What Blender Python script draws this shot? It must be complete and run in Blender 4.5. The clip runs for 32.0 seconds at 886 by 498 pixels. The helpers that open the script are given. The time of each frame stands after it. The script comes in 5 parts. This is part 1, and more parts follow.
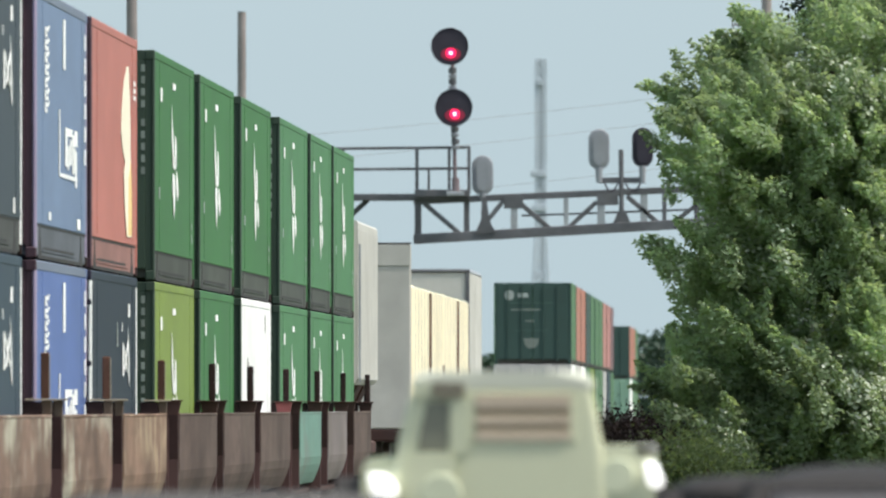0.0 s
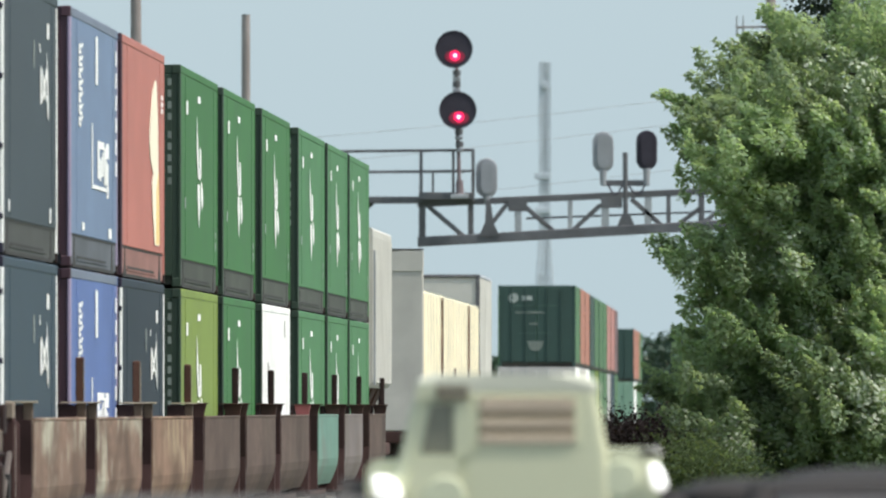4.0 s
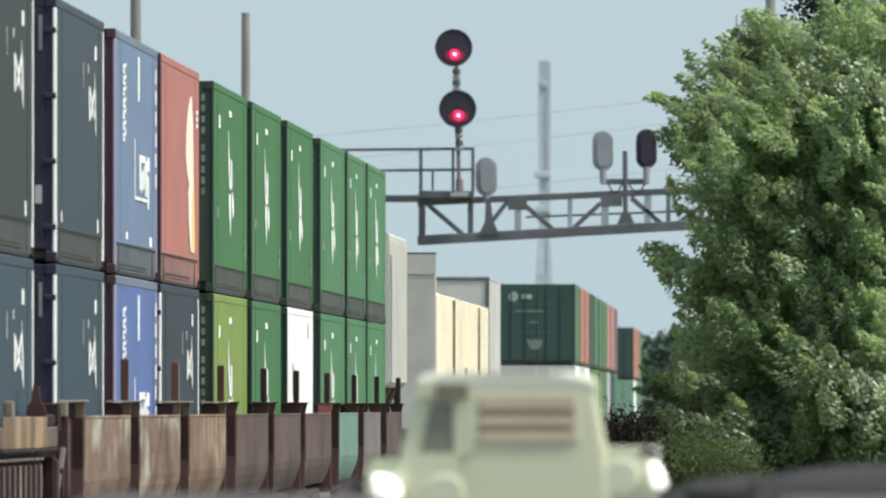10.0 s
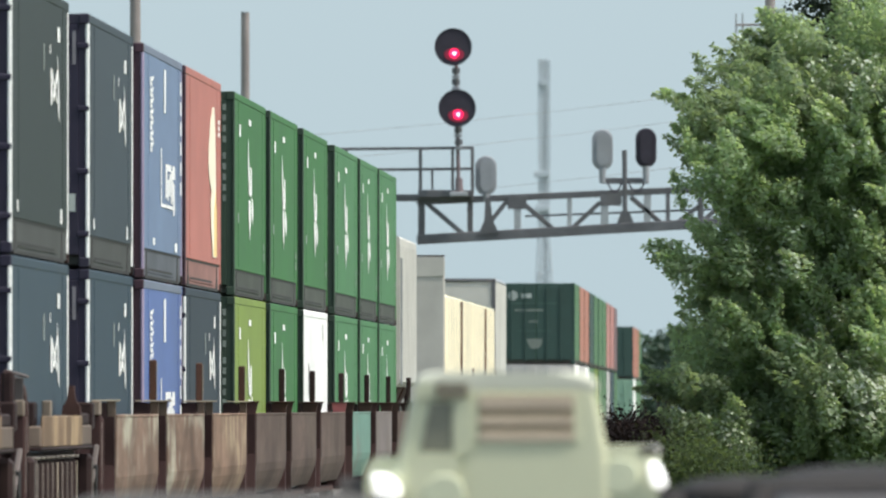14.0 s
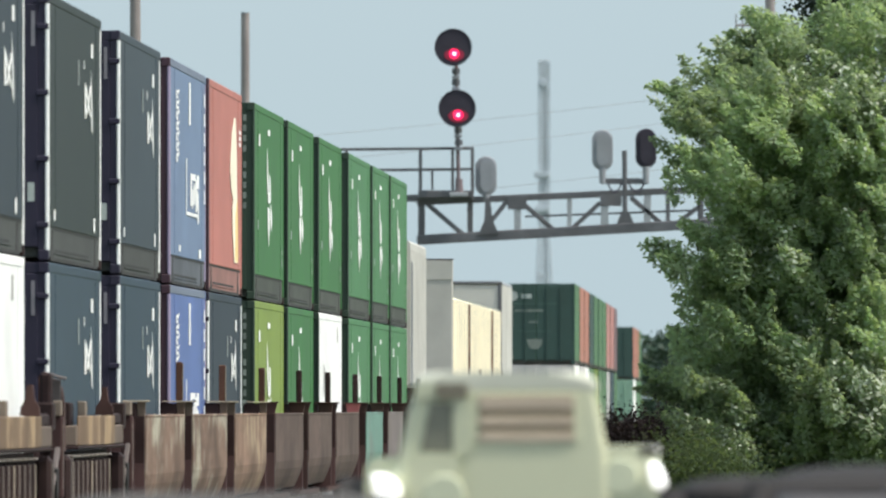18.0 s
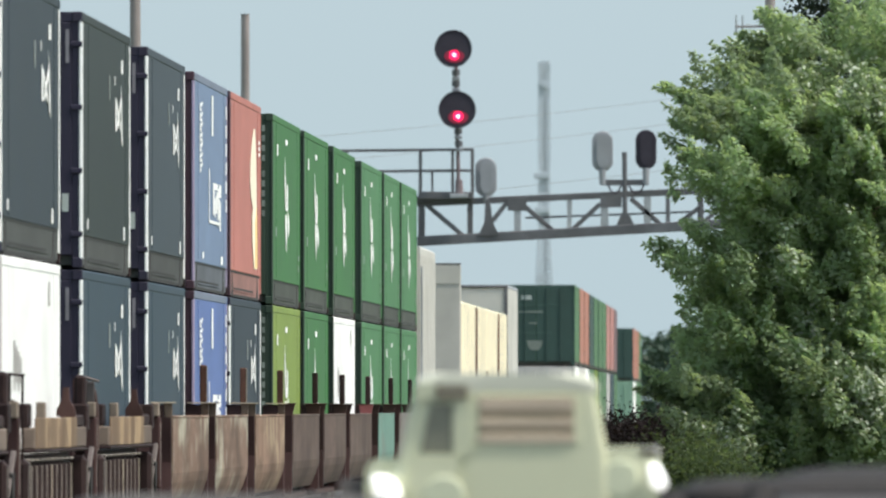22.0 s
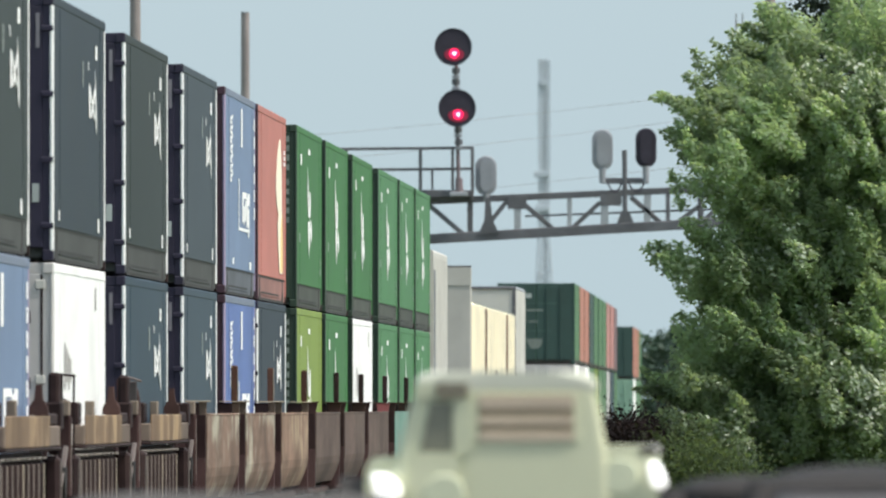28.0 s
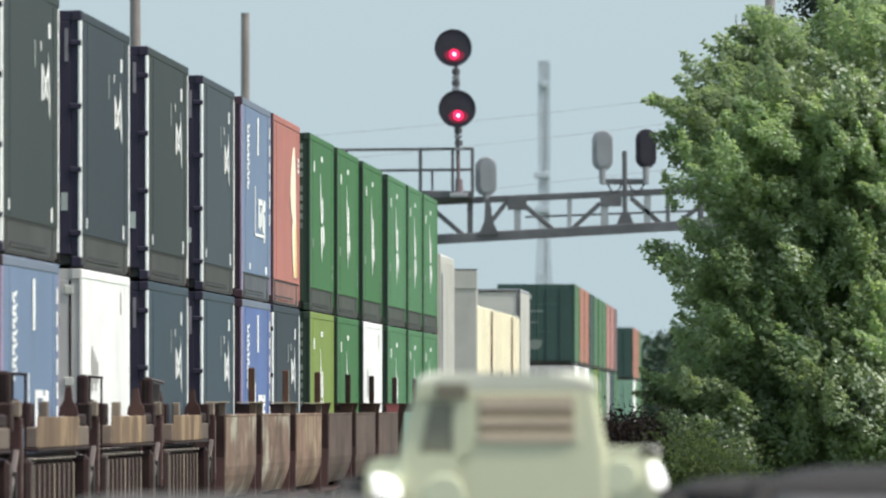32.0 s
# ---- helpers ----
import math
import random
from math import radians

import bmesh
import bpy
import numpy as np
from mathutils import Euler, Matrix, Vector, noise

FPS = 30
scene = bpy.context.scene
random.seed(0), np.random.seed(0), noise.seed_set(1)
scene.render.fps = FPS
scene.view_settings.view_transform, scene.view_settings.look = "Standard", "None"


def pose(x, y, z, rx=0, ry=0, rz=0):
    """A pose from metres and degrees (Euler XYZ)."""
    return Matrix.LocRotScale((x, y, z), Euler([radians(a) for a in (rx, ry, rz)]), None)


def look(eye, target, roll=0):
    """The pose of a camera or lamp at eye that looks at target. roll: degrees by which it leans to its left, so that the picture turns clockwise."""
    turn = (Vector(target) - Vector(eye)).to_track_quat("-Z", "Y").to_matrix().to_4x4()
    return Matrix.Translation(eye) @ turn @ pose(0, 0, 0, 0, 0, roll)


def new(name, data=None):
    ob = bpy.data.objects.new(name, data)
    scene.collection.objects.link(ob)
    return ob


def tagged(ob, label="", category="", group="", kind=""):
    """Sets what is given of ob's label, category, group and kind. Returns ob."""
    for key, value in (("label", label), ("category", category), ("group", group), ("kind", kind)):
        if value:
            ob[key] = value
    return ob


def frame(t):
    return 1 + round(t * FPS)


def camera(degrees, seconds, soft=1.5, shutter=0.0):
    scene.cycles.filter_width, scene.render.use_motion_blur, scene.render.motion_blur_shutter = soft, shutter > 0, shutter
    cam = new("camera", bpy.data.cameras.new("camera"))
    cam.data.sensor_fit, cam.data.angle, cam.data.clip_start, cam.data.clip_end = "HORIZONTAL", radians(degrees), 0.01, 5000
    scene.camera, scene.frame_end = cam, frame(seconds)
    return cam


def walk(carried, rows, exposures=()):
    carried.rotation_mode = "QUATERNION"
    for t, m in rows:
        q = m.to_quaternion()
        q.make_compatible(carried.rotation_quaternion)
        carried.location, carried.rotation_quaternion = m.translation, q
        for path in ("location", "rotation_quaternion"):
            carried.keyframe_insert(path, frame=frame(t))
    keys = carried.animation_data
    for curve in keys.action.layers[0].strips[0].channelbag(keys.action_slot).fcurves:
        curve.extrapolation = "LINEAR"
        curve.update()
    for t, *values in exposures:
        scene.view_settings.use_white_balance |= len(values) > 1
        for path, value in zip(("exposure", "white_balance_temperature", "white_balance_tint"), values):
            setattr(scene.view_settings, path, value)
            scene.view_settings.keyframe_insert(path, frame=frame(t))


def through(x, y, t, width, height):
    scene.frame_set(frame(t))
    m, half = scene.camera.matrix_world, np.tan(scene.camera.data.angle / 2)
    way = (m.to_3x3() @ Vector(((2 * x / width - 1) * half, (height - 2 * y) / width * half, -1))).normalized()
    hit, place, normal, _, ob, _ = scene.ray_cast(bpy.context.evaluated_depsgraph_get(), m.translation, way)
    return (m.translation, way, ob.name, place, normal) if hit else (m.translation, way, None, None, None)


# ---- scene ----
# Camera: long lens on a tripod beside the line, small shakes only.
LENS = 36300.0
EYE = 1.674
cam = camera(2.0 * math.degrees(math.atan(784.0 / LENS)), 32.0, soft=2.15)
cam.data.dof.use_dof = True
cam.data.dof.focus_distance = 320.0
cam.data.dof.aperture_fstop = 11.0


def cam_pose(sx, sy):
    tilt = math.degrees((280.0 + sy) / LENS)
    return pose(0, 0, EYE, 90.0 + tilt, 0.0, math.degrees(sx / LENS))


walk(cam, [(t, cam_pose(sx, sy)) for t, sx, sy in (
    (0, -6.1, -2.3), (0.5, -6.1, 1.5), (1, -4.6, 0), (1.5, 0, -1.5), (2, -7.6, -1.5), (2.5, -0.8, -1.5), (3, -1.5, 0.8), (3.5, 1.5, 3),
    (5.5, -2.2, 0), (6, -3.1, 0), (6.5, -1.5, 3.1), (7, 0, 0), (7.5, -0.8, 0), (8, 0, 3), (8.5, -1.5, -3.1), (9, -1.6, 0),
    (9.5, -1.6, -1.5), (10, 0.8, 0), (10.5, 1.5, 0), (11, 3.1, 1.5), (11.5, 4.6, 1.5), (12, 0, -1.5), (12.5, 0, -3.1), (13, 1.5, -2.3),
    (13.5, 1.5, 0), (14, 0, -1.5), (14.5, -3, 0), (16.5, 1.5, 4.5), (17, -1.5, -1.5), (17.5, 0, 0), (18, 0, -0.8), (18.5, 0, 0),
    (19, -0.8, 0), (19.5, 0, 0.8), (20, -1.5, 0), (20.5, 1.5, -2.3), (21, 3.1, 0), (21.5, -1.5, 0), (22, 0, 1.5), (22.5, -0.8, 0),
    (23, -1.5, -1.5), (23.5, 0, 3), (24, 0, 6.1), (24.5, -0.8, 0), (25, 0, 0.8), (25.5, 1.5, 0), (27.5, 3, 0), (28, 0, -1.5),
    (28.5, 0, 0), (29, 3, 1.5), (29.5, 1.5, 0), (30, 1.5, 0), (30.5, 0, 0), (31, 0, -1.6), (31.5, 3, -3), (32, 0, 0),
)])
scene.view_settings.exposure = 0.25

# Light: hazy summer sky, high sun on the right of the line.
SUN_EL, SUN_AZ = radians(58.0), radians(107.0)   # azimuth clockwise from +y
world = bpy.data.worlds.new("sky")
scene.world = world
world.use_nodes = True
nt = world.node_tree
sky = nt.nodes.new("ShaderNodeTexSky")
sky.sky_type = "NISHITA"
sky.sun_disc = False
sky.sun_elevation, sky.sun_rotation = SUN_EL, SUN_AZ
sky.air_density, sky.dust_density, sky.ozone_density = 1.0, 6.0, 2.0
back = nt.nodes["Background"]
nt.links.new(sky.outputs[0], back.inputs[0])
back.inputs[1].default_value = 0.08
haze = nt.nodes.new("ShaderNodeBackground")     # even summer haze over the whole sky
haze.inputs[0].default_value = (0.438, 0.55, 0.602, 1.0)
haze.inputs[1].default_value = 0.936
both = nt.nodes.new("ShaderNodeAddShader")
nt.links.new(back.outputs[0], both.inputs[0])
nt.links.new(haze.outputs[0], both.inputs[1])
nt.links.new(both.outputs[0], nt.nodes["World Output"].inputs[0])
sun = new("sun", bpy.data.lights.new("sun", "SUN"))
sun.data.energy, sun.data.angle, sun.data.color = 3.6, radians(0.6), (1.0, 0.94, 0.85)
to_sun = Vector((math.sin(SUN_AZ) * math.cos(SUN_EL), math.cos(SUN_AZ) * math.cos(SUN_EL), math.sin(SUN_EL)))
sun.matrix_world = look(to_sun * 50.0, (0, 0, 0))

# ---- materials ----


def material(name, rgb, rough=0.5, metal=0.0, vary=0.12, streak=0.0, dirt=(0.10, 0.075, 0.055), dirt_amount=0.0,
             bump=0.0, grain=6.0, random_value=0.0, streak_size=(0.8, 0.16, 0.5), scuff=None, scuff_amount=0.0, spec=0.5, glow=None, glow_strength=0.0, coat=0.0, along=1.0, scuff_size=(0.8, 0.08, 0.5)):
    """Procedural surface: base colour with broad and fine variation, vertical streaks and dirt."""
    m = bpy.data.materials.new(name)
    m.use_nodes = True
    t = m.node_tree
    bsdf = t.nodes["Principled BSDF"]
    bsdf.inputs["Roughness"].default_value = rough
    bsdf.inputs["Metallic"].default_value = metal
    bsdf.inputs["Specular IOR Level"].default_value = spec
    bsdf.inputs["Coat Weight"].default_value = coat
    coord = t.nodes.new("ShaderNodeTexCoord")
    own = t.nodes.new("ShaderNodeObjectInfo")          # every piece gets its own cut of the pattern
    shift = t.nodes.new("ShaderNodeVectorMath")
    shift.operation = "SCALE"
    shift.inputs[0].default_value = (37.0, 53.0, 19.0)
    t.links.new(own.outputs["Random"], shift.inputs["Scale"])
    place = t.nodes.new("ShaderNodeVectorMath")
    t.links.new(coord.outputs["Object"], place.inputs[0])
    t.links.new(shift.outputs[0], place.inputs[1])

    def tex(scale, stretch=(1, 1, 1), detail=4.0):
        mp = t.nodes.new("ShaderNodeMapping")
        mp.inputs["Scale"].default_value = stretch
        t.links.new(place.outputs[0], mp.inputs["Vector"])
        n = t.nodes.new("ShaderNodeTexNoise")
        n.inputs["Scale"].default_value = scale
        n.inputs["Detail"].default_value = detail
        t.links.new(mp.outputs[0], n.inputs["Vector"])
        return n.outputs["Fac"]

    def ramp(src, lo, hi):
        r = t.nodes.new("ShaderNodeMapRange")
        r.inputs["From Min"].default_value, r.inputs["From Max"].default_value = lo, hi
        t.links.new(src, r.inputs["Value"])
        return r.outputs["Result"]

    def mix(fac, a, b, kind="MIX"):
        x = t.nodes.new("ShaderNodeMix")
        x.data_type, x.blend_type = "RGBA", kind
        for src, slot in ((fac, 0), (a, 6), (b, 7)):
            if hasattr(src, "is_output"):
                t.links.new(src, x.inputs[slot])
            elif slot == 0:
                x.inputs[slot].default_value = src
            else:
                x.inputs[slot].default_value = (*src, 1)
        return x.outputs[2]

    dark = tuple(c * (1 - vary * 1.6) for c in rgb)
    lite = tuple(min(1, c * (1 + vary)) for c in rgb)
    col = mix(ramp(tex(0.9, (1.0, 0.25, 0.8)), 0.3, 0.7), dark, lite)
    col = mix(ramp(tex(grain, (1, along, 1)), 0.35, 0.75), col, mix(0.5, col, dark))
    if streak:
        f = t.nodes.new("ShaderNodeMath")
        f.operation = "MULTIPLY"
        t.links.new(ramp(tex(1.6, streak_size, 1.5), 0.48, 0.72), f.inputs[0])
        f.inputs[1].default_value = streak
        col = mix(f.outputs[0], col, dirt)
    if scuff:
        f = t.nodes.new("ShaderNodeMath")
        f.operation = "MULTIPLY"
        t.links.new(ramp(tex(1.8, scuff_size, 2.5), 0.46, 0.62), f.inputs[0])
        g = t.nodes.new("ShaderNodeMath")
        g.operation = "MULTIPLY"
        t.links.new(ramp(tex(2.2, (0.8, 0.30, 0.6), 3.0), 0.40, 0.56), g.inputs[0])
        g.inputs[1].default_value = scuff_amount
        t.links.new(g.outputs[0], f.inputs[1])
        col = mix(f.outputs[0], col, scuff)
    if dirt_amount:
        f = t.nodes.new("ShaderNodeMath")
        f.operation = "MULTIPLY"
        t.links.new(ramp(tex(2.6, (1, 0.12, 1.4), 3.0), 0.48, 0.74), f.inputs[0])
        f.inputs[1].default_value = dirt_amount
        col = mix(f.outputs[0], col, dirt)
    if random_value:
        info = t.nodes.new("ShaderNodeObjectInfo")
        hs = t.nodes.new("ShaderNodeHueSaturation")
        t.links.new(ramp(info.outputs["Random"], -0.5 / random_value + 0.5, 0.5 / random_value + 0.5), hs.inputs["Value"])
        mr = hs.inputs["Value"].links[0].from_node
        mr.inputs["From Min"].default_value, mr.inputs["From Max"].default_value = 0, 1
        mr.inputs["To Min"].default_value, mr.inputs["To Max"].default_value = 1 - random_value, 1 + random_value
        t.links.new(col, hs.inputs["Color"])
        col = hs.outputs[0]
    t.links.new(col, bsdf.inputs["Base Color"])
    if bump:
        b = t.nodes.new("ShaderNodeBump")
        b.inputs["Strength"].default_value = bump
        b.inputs["Distance"].default_value = 0.02
        t.links.new(tex(grain * 2.0), b.inputs["Height"])
        t.links.new(b.outputs[0], bsdf.inputs["Normal"])
    if glow:
        bsdf.inputs["Emission Color"].default_value = (*glow, 1)
        bsdf.inputs["Emission Strength"].default_value = glow_strength
    return m


def leafy(name, rgb, through=0.35, rough=0.45):
    """Leaf: diffuse with light passing through, tone varied leaf by leaf."""
    m = bpy.data.materials.new(name)
    m.use_nodes = True
    t = m.node_tree
    bsdf = t.nodes["Principled BSDF"]
    out = t.nodes["Material Output"]
    geo = t.nodes.new("ShaderNodeNewGeometry")
    hs = t.nodes.new("ShaderNodeHueSaturation")
    hs.inputs["Color"].default_value = (*rgb, 1)
    for slot, lo, hi in (("Hue", 0.487, 0.513), ("Value", 0.88, 1.12)):
        r = t.nodes.new("ShaderNodeMapRange")
        r.inputs["To Min"].default_value, r.inputs["To Max"].default_value = lo, hi
        t.links.new(geo.outputs["Random Per Island"], r.inputs["Value"])
        t.links.new(r.outputs[0], hs.inputs[slot])
    own = t.nodes.new("ShaderNodeObjectInfo")            # each bough a little lighter or darker
    bough = t.nodes.new("ShaderNodeMapRange")
    bough.inputs["To Min"].default_value, bough.inputs["To Max"].default_value = 0.68, 1.12
    t.links.new(own.outputs["Random"], bough.inputs["Value"])
    tone = t.nodes.new("ShaderNodeHueSaturation")
    t.links.new(hs.outputs[0], tone.inputs["Color"])
    t.links.new(bough.outputs[0], tone.inputs["Value"])
    hs = tone
    t.links.new(hs.outputs[0], bsdf.inputs["Base Color"])
    bsdf.inputs["Roughness"].default_value = rough
    bsdf.inputs["Specular IOR Level"].default_value = 0.28
    tr = t.nodes.new("ShaderNodeBsdfTranslucent")
    warm = t.nodes.new("ShaderNodeMix")
    warm.data_type, warm.blend_type = "RGBA", "MULTIPLY"
    warm.inputs[0].default_value = 1.0
    warm.inputs[7].default_value = (1.2, 1.2, 0.70, 1)
    t.links.new(hs.outputs[0], warm.inputs[6])
    t.links.new(warm.outputs[2], tr.inputs[0])
    mx = t.nodes.new("ShaderNodeMixShader")
    mx.inputs[0].default_value = through
    t.links.new(bsdf.outputs[0], mx.inputs[1])
    t.links.new(tr.outputs[0], mx.inputs[2])
    t.links.new(mx.outputs[0], out.inputs["Surface"])
    return m


def glass(name, rgb=(0.05, 0.06, 0.06)):
    m = material(name, rgb, rough=0.05, vary=0.02, spec=0.6, coat=0.3)
    return m


# ---- mesh tools ----


class Shape:
    """Collects vertices and faces of one part."""

    def __init__(self):
        self.v, self.f = [], []

    def add(self, verts, faces):
        n = len(self.v)
        self.v += [tuple(p) for p in verts]
        self.f += [tuple(n + i for i in q) for q in faces]
        return self

    def box(self, x0, x1, y0, y1, z0, z1, c=0.0, m=None):
        """A box with edges cut by c."""
        c = min(c, 0.45 * min(x1 - x0, y1 - y0, z1 - z0))
        if c <= 0:
            vs = [(x, y, z) for x in (x0, x1) for y in (y0, y1) for z in (z0, z1)]
            fs = [(0, 1, 3, 2), (4, 6, 7, 5), (0, 4, 5, 1), (2, 3, 7, 6), (0, 2, 6, 4), (1, 5, 7, 3)]
        else:
            vs, idx = [], {}
            for sx in (0, 1):
                for sy in (0, 1):
                    for sz in (0, 1):
                        for a in range(3):
                            p = [(x0 + c, x1 - c)[sx], (y0 + c, y1 - c)[sy], (z0 + c, z1 - c)[sz]]
                            p[a] = ((x0, x1)[sx], (y0, y1)[sy], (z0, z1)[sz])[a]
                            idx[sx, sy, sz, a] = len(vs)
                            vs.append(p)
            fs = []
            for a in range(3):
                b, d = (a + 1) % 3, (a + 2) % 3
                for s in (0, 1):
                    q = []
                    for u, w in ((0, 0), (1, 0), (1, 1), (0, 1)):
                        k = [0, 0, 0]
                        k[a], k[b], k[d] = s, u, w
                        q.append(idx[(*k, a)])
                    fs.append(tuple(q if s else q[::-1]))
                for u in (0, 1):
                    for w in (0, 1):
                        k0, k1 = [0, 0, 0], [0, 0, 0]
                        k0[a], k1[a] = 0, 1
                        for k in (k0, k1):
                            k[b], k[d] = u, w
                        q = [idx[(*k0, b)], idx[(*k1, b)], idx[(*k1, d)], idx[(*k0, d)]]
                        fs.append(tuple(q if u == w else q[::-1]))
            for sx in (0, 1):
                for sy in (0, 1):
                    for sz in (0, 1):
                        q = [idx[sx, sy, sz, a] for a in range(3)]
                        fs.append(tuple(q if (sx + sy + sz) % 2 else q[::-1]))
        if m is not None:
            vs = [m @ Vector(p) for p in vs]
        return self.add(vs, fs)

    def bar(self, a, b, w, d=None, up=(0, 0, 1)):
        """A square bar from a to b."""
        a, b = Vector(a), Vector(b)
        d = d or w
        y = (b - a).normalized()
        x = y.cross(Vector(up))
        if x.length < 1e-4:
            x = y.cross(Vector((0, 1, 0)))
        x.normalize()
        z = x.cross(y)
        m = Matrix((x, y, z)).transposed().to_4x4()
        m.translation = a
        return self.box(-w / 2, w / 2, 0, (b - a).length, -d / 2, d / 2, min(w, d) * 0.12, m)

    def tube(self, a, b, r0, r1=None, n=12, caps=True):
        a, b = Vector(a), Vector(b)
        r1 = r0 if r1 is None else r1
        y = (b - a).normalized()
        x = y.orthogonal().normalized()
        z = x.cross(y)
        vs = []
        for p, r in ((a, r0), (b, r1)):
            vs += [p + (x * math.cos(2 * math.pi * i / n) + z * math.sin(2 * math.pi * i / n)) * r for i in range(n)]
        fs = [(i, (i + 1) % n, n + (i + 1) % n, n + i) for i in range(n)]
        if caps:
            fs += [tuple(range(n))[::-1], tuple(range(n, 2 * n))]
        return self.add(vs, fs)

    def loft(self, rings, closed=True, caps=True):
        """Skin between equal rings of points."""
        n = len(rings[0])
        vs = [p for r in rings for p in r]
        fs = []
        for k in range(len(rings) - 1):
            for i in range(n if closed else n - 1):
                j = (i + 1) % n
                fs.append((k * n + i, k * n + j, (k + 1) * n + j, (k + 1) * n + i))
        if caps and closed:
            fs += [tuple(range(n))[::-1], tuple(range((len(rings) - 1) * n, len(rings) * n))]
        return self.add(vs, fs)

    def prism(self, outline, axis, lo, hi):
        """Outline of pairs pushed along an axis (0 x, 1 y, 2 z)."""
        def p(a, b, c):
            return ((c, a, b), (a, c, b), (a, b, c))[axis]
        return self.loft([[p(a, b, lo) for a, b in outline], [p(a, b, hi) for a, b in outline]])

    def mesh(self, name, mat, smooth=False):
        me = bpy.data.meshes.new(name)
        me.from_pydata(self.v, [], self.f)
        me.materials.append(mat)
        bm = bmesh.new()
        bm.from_mesh(me)
        bmesh.ops.recalc_face_normals(bm, faces=bm.faces)
        bm.to_mesh(me)
        bm.free()
        if smooth:
            for p in me.polygons:
                p.use_smooth = True
        return me


def part(name, shape, mat, parent=None, label="", smooth=False, at=None):
    ob = new(name, shape.mesh(name, mat, smooth))
    if parent is not None:
        ob.parent = parent
    if at is not None:
        ob.matrix_basis = at
    return tagged(ob, label)


def thing(name, label, category, group="", m=None):
    ob = new(name)
    ob.empty_display_size = 0.3
    if m is not None:
        ob.matrix_basis = m
    return tagged(ob, label, category, group)


def spot(x, y, d):
    """Place of a point of the view at depth d: x across, z up."""
    return (x - 784.0) * d / LENS, EYE + (721.0 - y) * d / LENS



def sweep(points, r, n=6):
    """A round strand along points."""
    s = Shape()
    rings = []
    for i, p in enumerate(points):
        a, b = Vector(points[max(0, i - 1)]), Vector(points[min(len(points) - 1, i + 1)])
        y = (b - a).normalized()
        x = y.cross(Vector((0, 1, 0)) if abs(y.y) < 0.9 else Vector((0, 0, 1))).normalized()
        z = x.cross(y)
        rings.append([tuple(Vector(p) + (x * math.cos(2 * math.pi * k / n) + z * math.sin(2 * math.pi * k / n)) * r) for k in range(n)])
    return s.loft(rings)


# ---- the colours of the place ----
M_GROUND = material("ballast_and_gravel", (0.20, 0.185, 0.165), rough=0.95, vary=0.25, bump=0.8, grain=9.0)
M_ASPHALT = material("asphalt", (0.055, 0.055, 0.056), rough=0.9, vary=0.2, bump=0.5, grain=20.0)
M_GRASS = material("rough_grass", (0.07, 0.10, 0.035), rough=0.95, vary=0.35, bump=0.8, grain=7.0)
M_RAIL = material("rail_steel", (0.22, 0.17, 0.14), rough=0.45, metal=0.7, vary=0.2)
M_TIE = material("timber_tie", (0.09, 0.07, 0.055), spec=0.15, rough=0.9, vary=0.3, bump=0.4)
M_DARKSTEEL = material("dark_painted_steel", (0.032, 0.019, 0.0195), spec=0.15, rough=0.8, vary=0.3, dirt_amount=0.3, dirt=(0.062, 0.040, 0.034), along=0.15)
M_BROWN = material("brown_rusted_steel", (0.083, 0.0455, 0.040), spec=0.15, rough=0.8, vary=0.3, streak=0.5, dirt=(0.042, 0.027, 0.025), dirt_amount=0.35)
M_TAN = material("faded_tan_car_paint", (0.212, 0.138, 0.100), spec=0.2, rough=0.8, vary=0.25, streak=0.6, dirt=(0.068, 0.042, 0.030), dirt_amount=0.5, scuff=(0.40, 0.315, 0.215), scuff_amount=0.7, streak_size=(0.8, 0.14, 0.4), along=0.15)
M_REDPAINT = material("worn_red_paint", (0.26, 0.075, 0.075), rough=0.7, vary=0.25, streak=0.4, dirt=(0.10, 0.05, 0.045))
M_BRACKET = material("pale_tan_bracket_paint", (0.145, 0.105, 0.075), rough=0.8, vary=0.25, streak=0.5, dirt=(0.09, 0.055, 0.04), dirt_amount=0.4)
# clip steel, also used for highlights painted along dark edges
M_CLIP = material("worn_grey_clip_and_glint", (0.22, 0.19, 0.165), rough=0.75, vary=0.3, streak=0.5, dirt=(0.09, 0.07, 0.06))
M_RUSTPOST = material("rust_brown_post_paint", (0.098, 0.050, 0.036), spec=0.2, rough=0.8, vary=0.25)
M_EDGE = material("sunlit_bright_edge", (0.357, 0.306, 0.2295), rough=0.7, vary=0.3, streak=0.5, dirt=(0.16, 0.12, 0.09))
M_TANWORN = material("tan_car_paint_worn_to_grey", (0.212, 0.140, 0.106), spec=0.2, rough=0.8, vary=0.3, streak=0.55, dirt=(0.072, 0.045, 0.034), dirt_amount=0.6, scuff=(0.42, 0.40, 0.32), scuff_amount=0.8, streak_size=(0.8, 0.18, 0.4), scuff_size=(0.8, 0.13, 0.8), along=0.15)
M_TANBAND = material("banded_tan_car_paint", (0.175, 0.118, 0.078), spec=0.2, rough=0.8, vary=0.2, streak=0.5, dirt=(0.10, 0.065, 0.042), dirt_amount=0.2, scuff=(0.34, 0.245, 0.150), scuff_amount=0.9, streak_size=(0.8, 0.20, 0.12), scuff_size=(0.8, 0.24, 0.06), along=0.3)
